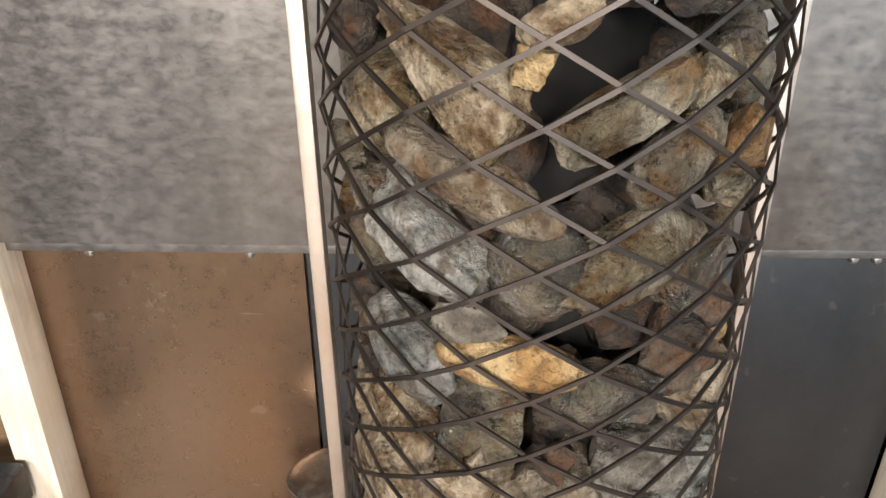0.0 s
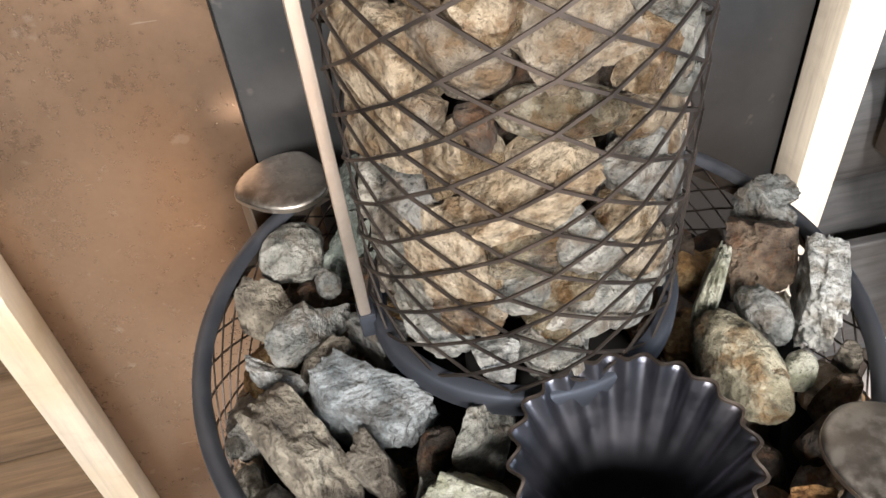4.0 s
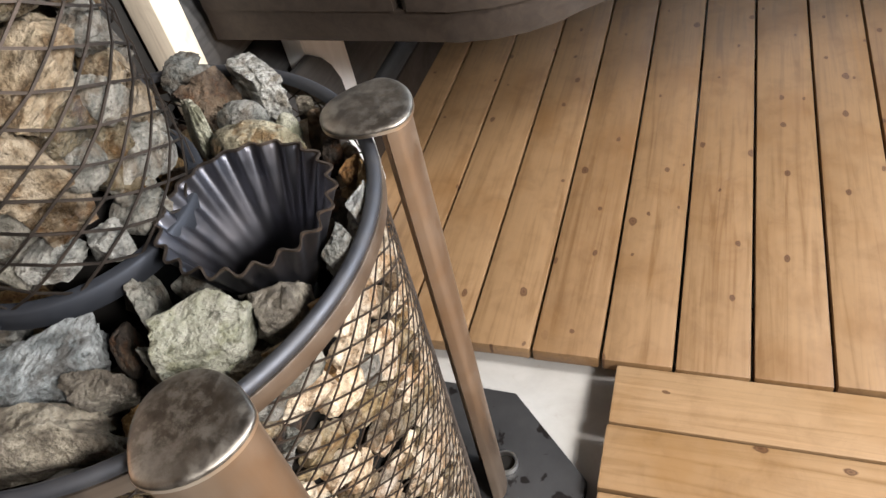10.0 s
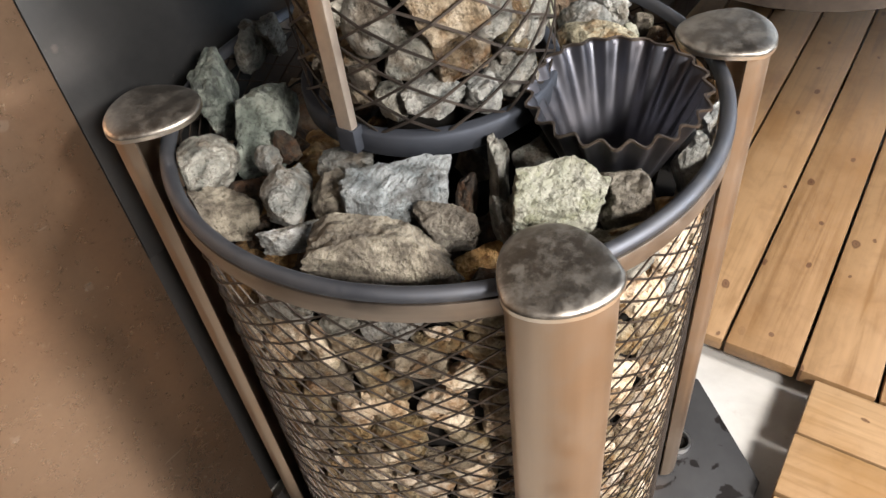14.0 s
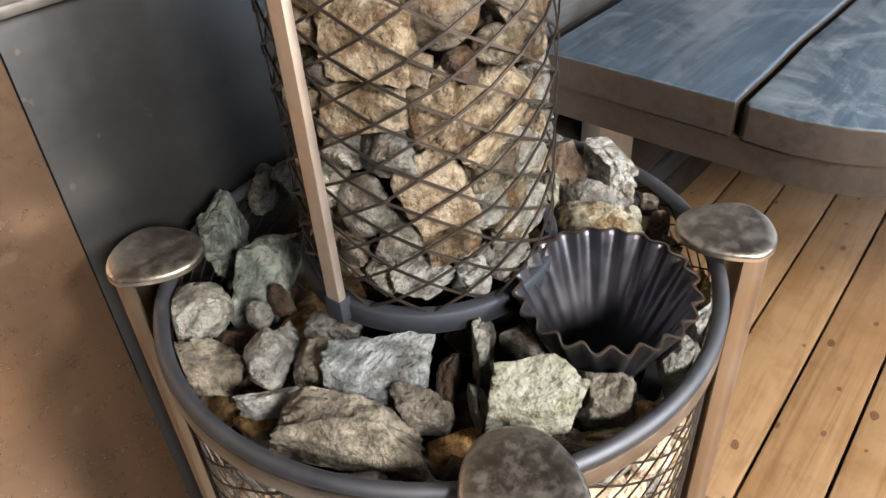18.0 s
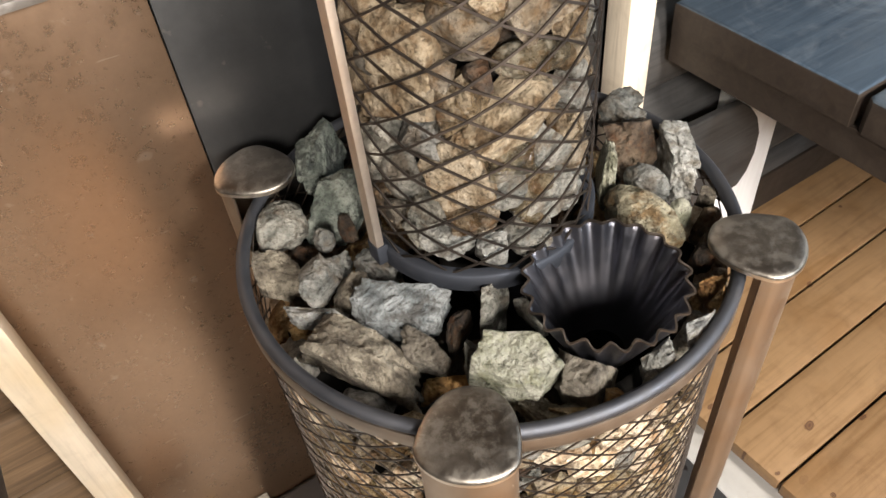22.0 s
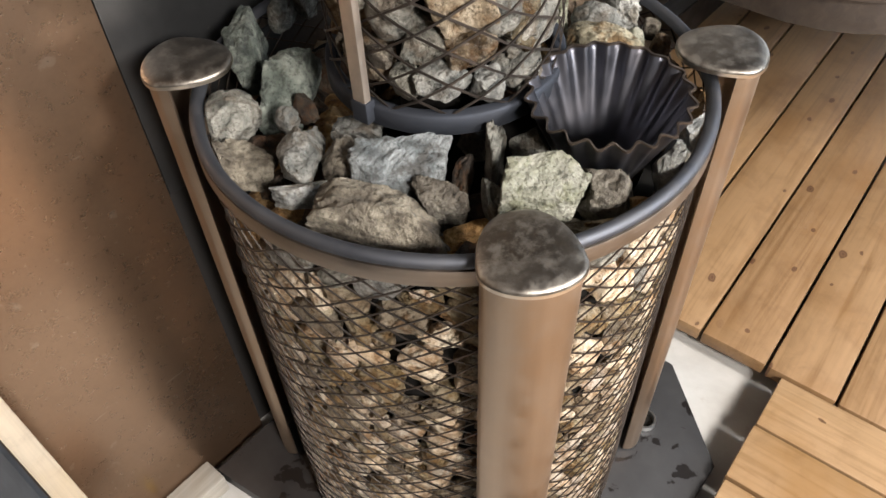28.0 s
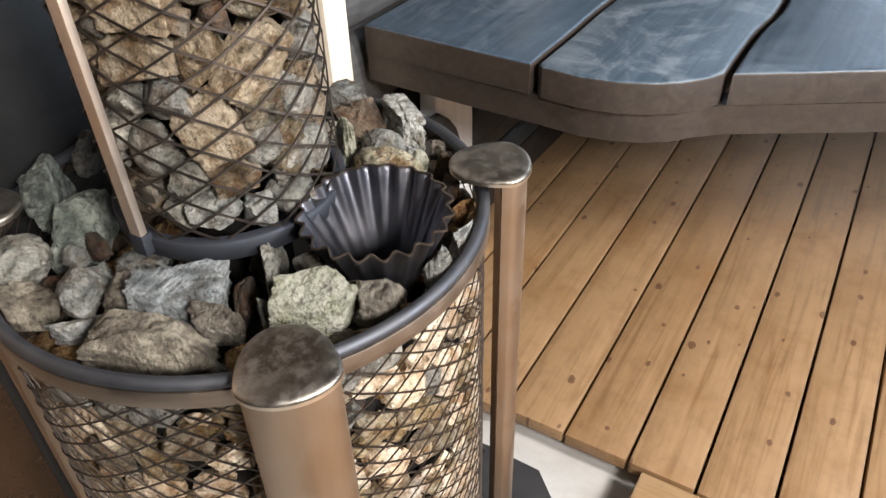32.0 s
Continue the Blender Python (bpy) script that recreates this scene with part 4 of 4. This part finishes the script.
def top_stone(x, y, z, l, w, h, turn, kind, form, label):
    """A loose stone at a middle point, pressed clear of the funnel's wall and the rim."""
    nod = {"slab": 6, "block": 8, "crag": 14, "wedge": 4, "egg": 4, "upright": 6, "horn": 8}[form]
    bm = stone_bm(rng, 5 if l > 0.04 else 4, rng.choice([8, 9, 10]), 0.07, form)
    o = new("sauna_stone", mesh_of("sauna_stone", bm, LOOSE[kind], 1.2 if form == "egg" else 0.6))
    o.matrix_basis = Matrix.Translation((x, y, z)) @ Matrix.Rotation(radians(turn), 4, "Z") @ Matrix.Rotation(radians(rng.uniform(-nod, nod)), 4, "X")
    o.data.transform(Matrix.Diagonal((l, w, h, 1)))
    back = o.matrix_basis.inverted()
    for v in o.data.vertices:
        p = o.matrix_basis @ v.co
        q = UNFUNNEL @ p
        r = math.hypot(q.x, q.y)
        room = 0.0275 + 0.047 * max(q.z, 0.0) / 0.1
        if -0.08 < q.z < 0.1 and r < room:
            p = FUNNEL @ Vector((q.x / max(r, 1e-4) * room, q.y / max(r, 1e-4) * room, q.z))
        e = (p.xy - HC).length
        lim = RIM_R - 0.015
        if e > lim and p.z < 0.735:
            p.xy = HC + (p.xy - HC) * (lim + 0.1 * (e - lim)) / e
        v.co = back @ p
    return tagged(o, label, "stone", "stones on the heater")


top_stone(-0.108, -0.171, 0.711, 0.077, 0.068, 0.075, -48, PALE, "crag", "pale green rough stone beside the funnel")
top_stone(-0.212, -0.085, 0.705, 0.133, 0.042, 0.055, -64, BROWN, "slab", "large brown-grey slab with layered face")
top_stone(-0.161, -0.069, 0.711, 0.089, 0.044, 0.055, -42, VEIN, "block", "blue-grey striped block of stone")
top_stone(-0.196, 0.017, 0.714, 0.077, 0.040, 0.045, 43, GREY, "horn", "knobbly grey two-horned stone")
top_stone(-0.220, -0.019, 0.699, 0.068, 0.015, 0.030, -39, ASH, "slab", "flat light grey stone under others")
top_stone(-0.188, -0.020, 0.706, 0.044, 0.034, 0.045, 45, BROWN, "crag", "small brown-grey stone beside the block")
top_stone(-0.227, 0.062, 0.695, 0.049, 0.046, 0.050, 83, BROWN, "crag", "split stone with brown edges")
top_stone(-0.199, 0.112, 0.705, 0.063, 0.060, 0.050, 46, GREY, "egg", "smooth egg-shaped grey stone")
top_stone(-0.117, 0.183, 0.702, 0.094, 0.034, 0.085, 51, GREEN, "upright", "upright green-grey craggy stone")
top_stone(-0.130, 0.107, 0.703, 0.089, 0.059, 0.070, 43, GREEN, "wedge", "dark blue-green wedge stone")
top_stone(-0.043, 0.212, 0.713, 0.067, 0.031, 0.050, 34, GREY, "egg", "rounded grey stone by the dark sheet")
top_stone(-0.026, 0.199, 0.719, 0.030, 0.027, 0.045, -2, GREY, "crag", "pale grey stone beside the sleeve")
top_stone(-0.174, 0.058, 0.713, 0.023, 0.021, 0.030, -48, GREY, "egg", "small round grey stone")
top_stone(-0.144, 0.069, 0.701, 0.027, 0.017, 0.035, -77, DARK, "crag", "small dark stone between others")
top_stone(-0.145, -0.002, 0.708, 0.048, 0.030, 0.035, -55, GREY, "slab", "small light stone below the rod")
top_stone(-0.164, -0.112, 0.702, 0.051, 0.030, 0.045, -58, BROWN, "crag", "broken brown stone with pale end")
top_stone(-0.093, -0.115, 0.701, 0.060, 0.015, 0.090, 26, GREY, "upright", "thin upright grey slab")
top_stone(-0.137, -0.145, 0.691, 0.034, 0.013, 0.075, 52, GREY, "upright", "thin grey slab leaning by the pale stone")
top_stone(-0.125, -0.105, 0.699, 0.035, 0.016, 0.045, 14, DARK, "wedge", "dark stone tilted between others")
top_stone(-0.061, -0.130, 0.706, 0.037, 0.029, 0.045, -41, GREY, "crag", "grey stone under the funnel")
top_stone(-0.071, -0.210, 0.705, 0.058, 0.051, 0.060, -55, BROWN, "crag", "grey-brown rough broken stone")
top_stone(-0.064, -0.237, 0.692, 0.025, 0.020, 0.045, -32, RUST, "crag", "rust-brown stone near the rim")
top_stone(-0.021, -0.240, 0.706, 0.043, 0.035, 0.055, 48, GREY, "crag", "grey stone with brown foot at the rim")
top_stone(0.034, -0.242, 0.713, 0.046, 0.016, 0.030, -10, ASH, "slab", "light flat stone at the rim")
top_stone(0.080, -0.222, 0.703, 0.033, 0.029, 0.040, -69, RUST, "crag", "rusty red-brown stone near the post")
top_stone(-0.099, -0.232, 0.696, 0.044, 0.019, 0.030, -49, OCHRE, "crag", "yellow-stained stone at the rim")
top_stone(-0.115, -0.214, 0.692, 0.050, 0.020, 0.035, -77, BROWN, "crag", "dark brown stone near the rim")
top_stone(0.088, -0.110, 0.715, 0.092, 0.046, 0.060, -83, OLIVE, "egg", "large rounded olive-grey stone")
top_stone(0.121, -0.079, 0.723, 0.053, 0.028, 0.040, -78, GREY, "egg", "flat grey lens-shaped stone")
top_stone(0.152, -0.026, 0.717, 0.068, 0.053, 0.065, 61, UMBER, "crag", "dark red-brown notched stone")
top_stone(0.173, -0.069, 0.718, 0.078, 0.030, 0.060, 58, ASH, "block", "tall light grey angular stone")
top_stone(0.188, 0.022, 0.718, 0.059, 0.050, 0.050, -67, GREY, "crag", "grey stone behind the sleeve")
top_stone(0.106, -0.036, 0.712, 0.063, 0.017, 0.083, 52, PALE, "upright", "pale green stone by the sleeve")
top_stone(0.125, -0.122, 0.711, 0.024, 0.022, 0.035, 16, PALE, "egg", "small green stone among others")
top_stone(0.147, -0.142, 0.699, 0.037, 0.027, 0.045, 5, UMBER, "crag", "brown stone near the rim")
top_stone(0.168, -0.120, 0.700, 0.023, 0.023, 0.040, 3, BROWN, "crag", "brown-grey stone by the rim")
top_stone(0.116, -0.164, 0.689, 0.031, 0.021, 0.045, 79, DARK, "crag", "dark stone shaded by the funnel")
top_stone(0.085, -0.208, 0.693, 0.034, 0.025, 0.040, -27, RUST, "crag", "rust-stained stone below the cap")
top_stone(0.083, -0.096, 0.689, 0.044, 0.023, 0.045, 77, BROWN, "crag", "brown stone behind the funnel")
top_stone(-0.162, -0.138, 0.670, 0.053, 0.029, 0.040, -38, RUST, "crag", "brown stone half hidden below the slab")
top_stone(-0.205, -0.115, 0.671, 0.042, 0.013, 0.035, -38, DARK, "crag", "dark brown stone near the rim")
top_stone(-0.075, -0.077, 0.690, 0.034, 0.019, 0.040, 87, BROWN, "crag", "brown-grey stone before the sleeve")

# brown and rusty bed, its dark kinds also carrying the shade between top stones
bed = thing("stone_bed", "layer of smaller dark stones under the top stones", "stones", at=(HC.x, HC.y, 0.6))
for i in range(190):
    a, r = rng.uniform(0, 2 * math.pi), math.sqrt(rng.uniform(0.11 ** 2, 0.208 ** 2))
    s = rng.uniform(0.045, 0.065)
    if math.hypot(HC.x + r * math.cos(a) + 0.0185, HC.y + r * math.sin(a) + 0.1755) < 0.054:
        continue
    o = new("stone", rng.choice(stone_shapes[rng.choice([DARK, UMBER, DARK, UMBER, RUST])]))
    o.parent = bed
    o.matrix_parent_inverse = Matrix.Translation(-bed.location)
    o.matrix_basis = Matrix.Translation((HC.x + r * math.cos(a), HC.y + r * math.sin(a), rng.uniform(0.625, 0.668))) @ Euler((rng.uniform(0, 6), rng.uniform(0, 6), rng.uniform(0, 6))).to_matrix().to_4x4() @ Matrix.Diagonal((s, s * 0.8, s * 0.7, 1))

# ---------- stones in the wire basket ----------
rng = random.Random(31)
# warm kinds fill the lower basket, painting the warm reflected light there
warm_lit_shapes = [mesh_of("stone", stone_bm(rng, 3, 11, 0.05), m, 0.5) for m in (M_rock_cream, M_rock_cream, M_rock_tan, M_rock_cream, M_rock_ochre) for _ in range(3)]
cool_shapes = [mesh_of("stone", stone_bm(rng, 3, 11, 0.05), m, 0.5) for m in (M_rock_grey, M_rock_vein, M_rock_beige, M_rock_ash) for _ in range(3)]
basket_fill = thing("stone_filling", "flat tan and grey stones packed in the wire basket", "stones", at=(HC.x, HC.y, PLATE))
spots = []
for tries in range(34000):
    a = rng.uniform(-180, 180)
    z = rng.uniform(PLATE + 0.035, RIM_Z - (0.045 if a < -20 else 0.085))
    w = rng.uniform(0.034, 0.056) if tries < 14000 else rng.uniform(0.018, 0.034)
    h = w * rng.uniform(0.5, 0.85)
    ok = True
    for b, y, w2, h2 in spots:
        d = (a - b + 180) % 360 - 180
        if (radians(d) * 0.225 / (0.45 * (w + w2))) ** 2 + ((z - y) / (0.45 * (h + h2))) ** 2 < 1:
            ok = False
            break
    if ok:
        spots.append((a, z, w, h))
rest = bmesh.new()
count = 0
spots.sort(key=lambda s: abs((s[0] + 130 + 180) % 360 - 180) + 40 * (RIM_Z - s[1]))
for a, z, w, h in spots:
    a_ = radians(a)
    t = h * 0.9
    r = RIM_R - 0.0095 - t * 0.55
    m = Matrix.Translation((HC.x + r * math.cos(a_), HC.y + r * math.sin(a_), z)) @ Matrix.Rotation(a_ + math.pi / 2, 4, "Z") @ Matrix.Rotation(rng.uniform(-0.7, 0.7), 4, "Y") @ Matrix.Diagonal((w * 1.06, t * 1.1, h * 1.1, 1))
    shape = rng.choice(cool_shapes if rng.random() < (z - 0.58) / 0.13 else warm_lit_shapes)
    if count < 300:
        o = new("stone", shape)
        o.parent = basket_fill
        o.matrix_parent_inverse = Matrix.Translation(-basket_fill.location)
        o.matrix_basis = m
    else:
        start = len(rest.verts)
        rest.from_mesh(shape)
        rest.verts.ensure_lookup_table()
        for v in rest.verts[start:]:
            v.co = m @ v.co
    count += 1
tagged(part("packed_rubble", rest, M_rubble, basket_fill, "", 0.8), kind="stuff")
# added black wall, so that gaps in the basket read as shade
part("inner_wall", lathe_bm([(0.213, PLATE + 0.02), (0.213, 0.66), (0.19, 0.66), (0.19, PLATE + 0.02)], HC, 64), M_liner, basket_fill, "added wall, black for the shade behind the stones")

# ---------- water funnel ----------


def funnel_bm():
    """A fluted cone with a scalloped rim, as a sheet of some thickness."""
    bm = bmesh.new()
    n, k, flutes = 280, 18, 20
    levels = []
    for side_ in (0, 1):
        grid = []
        for j in range(k + 1):
            s = j / k
            base = 0.0225 + (0.066 - 0.0225) * s ** 0.86
            amp = 0.0034 * s ** 2.4
            row = []
            for i in range(n):
                a = 2 * math.pi * i / n
                w = math.cos(flutes * a)
                r = base + amp * w - (0.0013 * (1.0 - s ** 9) if side_ else 0)
                z = 0.1 * s - 0.0012 * s ** 4 * w + (0.001 * (1.0 - s ** 9) if side_ else 0)
                row.append(bm.verts.new((r * math.cos(a), r * math.sin(a), z)))
            grid.append(row)
        for j in range(k):
            for i in range(n):
                q = (grid[j][i], grid[j][(i + 1) % n], grid[j + 1][(i + 1) % n], grid[j + 1][i])
                bm.faces.new(q if not side_ else tuple(reversed(q)))
        levels.append(grid)
    for i in range(n):
        bm.faces.new((levels[0][k][i], levels[0][k][(i + 1) % n], levels[1][k][(i + 1) % n], levels[1][k][i]))
    bmesh.ops.recalc_face_normals(bm, faces=bm.faces)
    bmesh.ops.transform(bm, matrix=FUNNEL, verts=bm.verts)
    return bm


funnel = thing("water_funnel", "fluted dark steel water funnel set among the stones", "funnel", at=(-0.0185, -0.1755, 0.6))
cone = part("fluted_cone", funnel_bm(), M_funnel, funnel, "", 1.2)
bm = bmesh.new()
loops = []
for i in range(280):
    a = 2 * math.pi * i / 280
    w = math.cos(20 * a)
    r, z = 0.066 + 0.0034 * w, 0.1 - 0.0012 * w
    loops.append([bm.verts.new(((r + dr) * math.cos(a), (r + dr) * math.sin(a), z + dz)) for dr, dz in ((-0.001, -0.0012), (0.001, -0.0012), (0.001, 0.0008), (-0.001, 0.0008))])
for i in range(280):
    p, q = loops[i], loops[(i + 1) % 280]
    for j in range(4):
        bm.faces.new((p[j], q[j], q[(j + 1) % 4], p[(j + 1) % 4]))
bmesh.ops.recalc_face_normals(bm, faces=bm.faces)
bmesh.ops.transform(bm, matrix=FUNNEL, verts=bm.verts)
part("rim_edge", bm, M_funnel_edge, cone, "brown worn edge of the funnel", 1.2)
# closed black bottom paints the dark depth of the funnel's mouth
bm = lathe_bm([(0.0, -0.062), (0.0215, -0.062), (0.0215, 0.0), (0.0225, 0.0), (0.0225, -0.063), (0.0, -0.063)], (0, 0), 32, False)
bmesh.ops.transform(bm, matrix=FUNNEL, verts=bm.verts)
part("tube", bm, M_liner, funnel, "closed tube below the cone, blackened as a shaded hole")
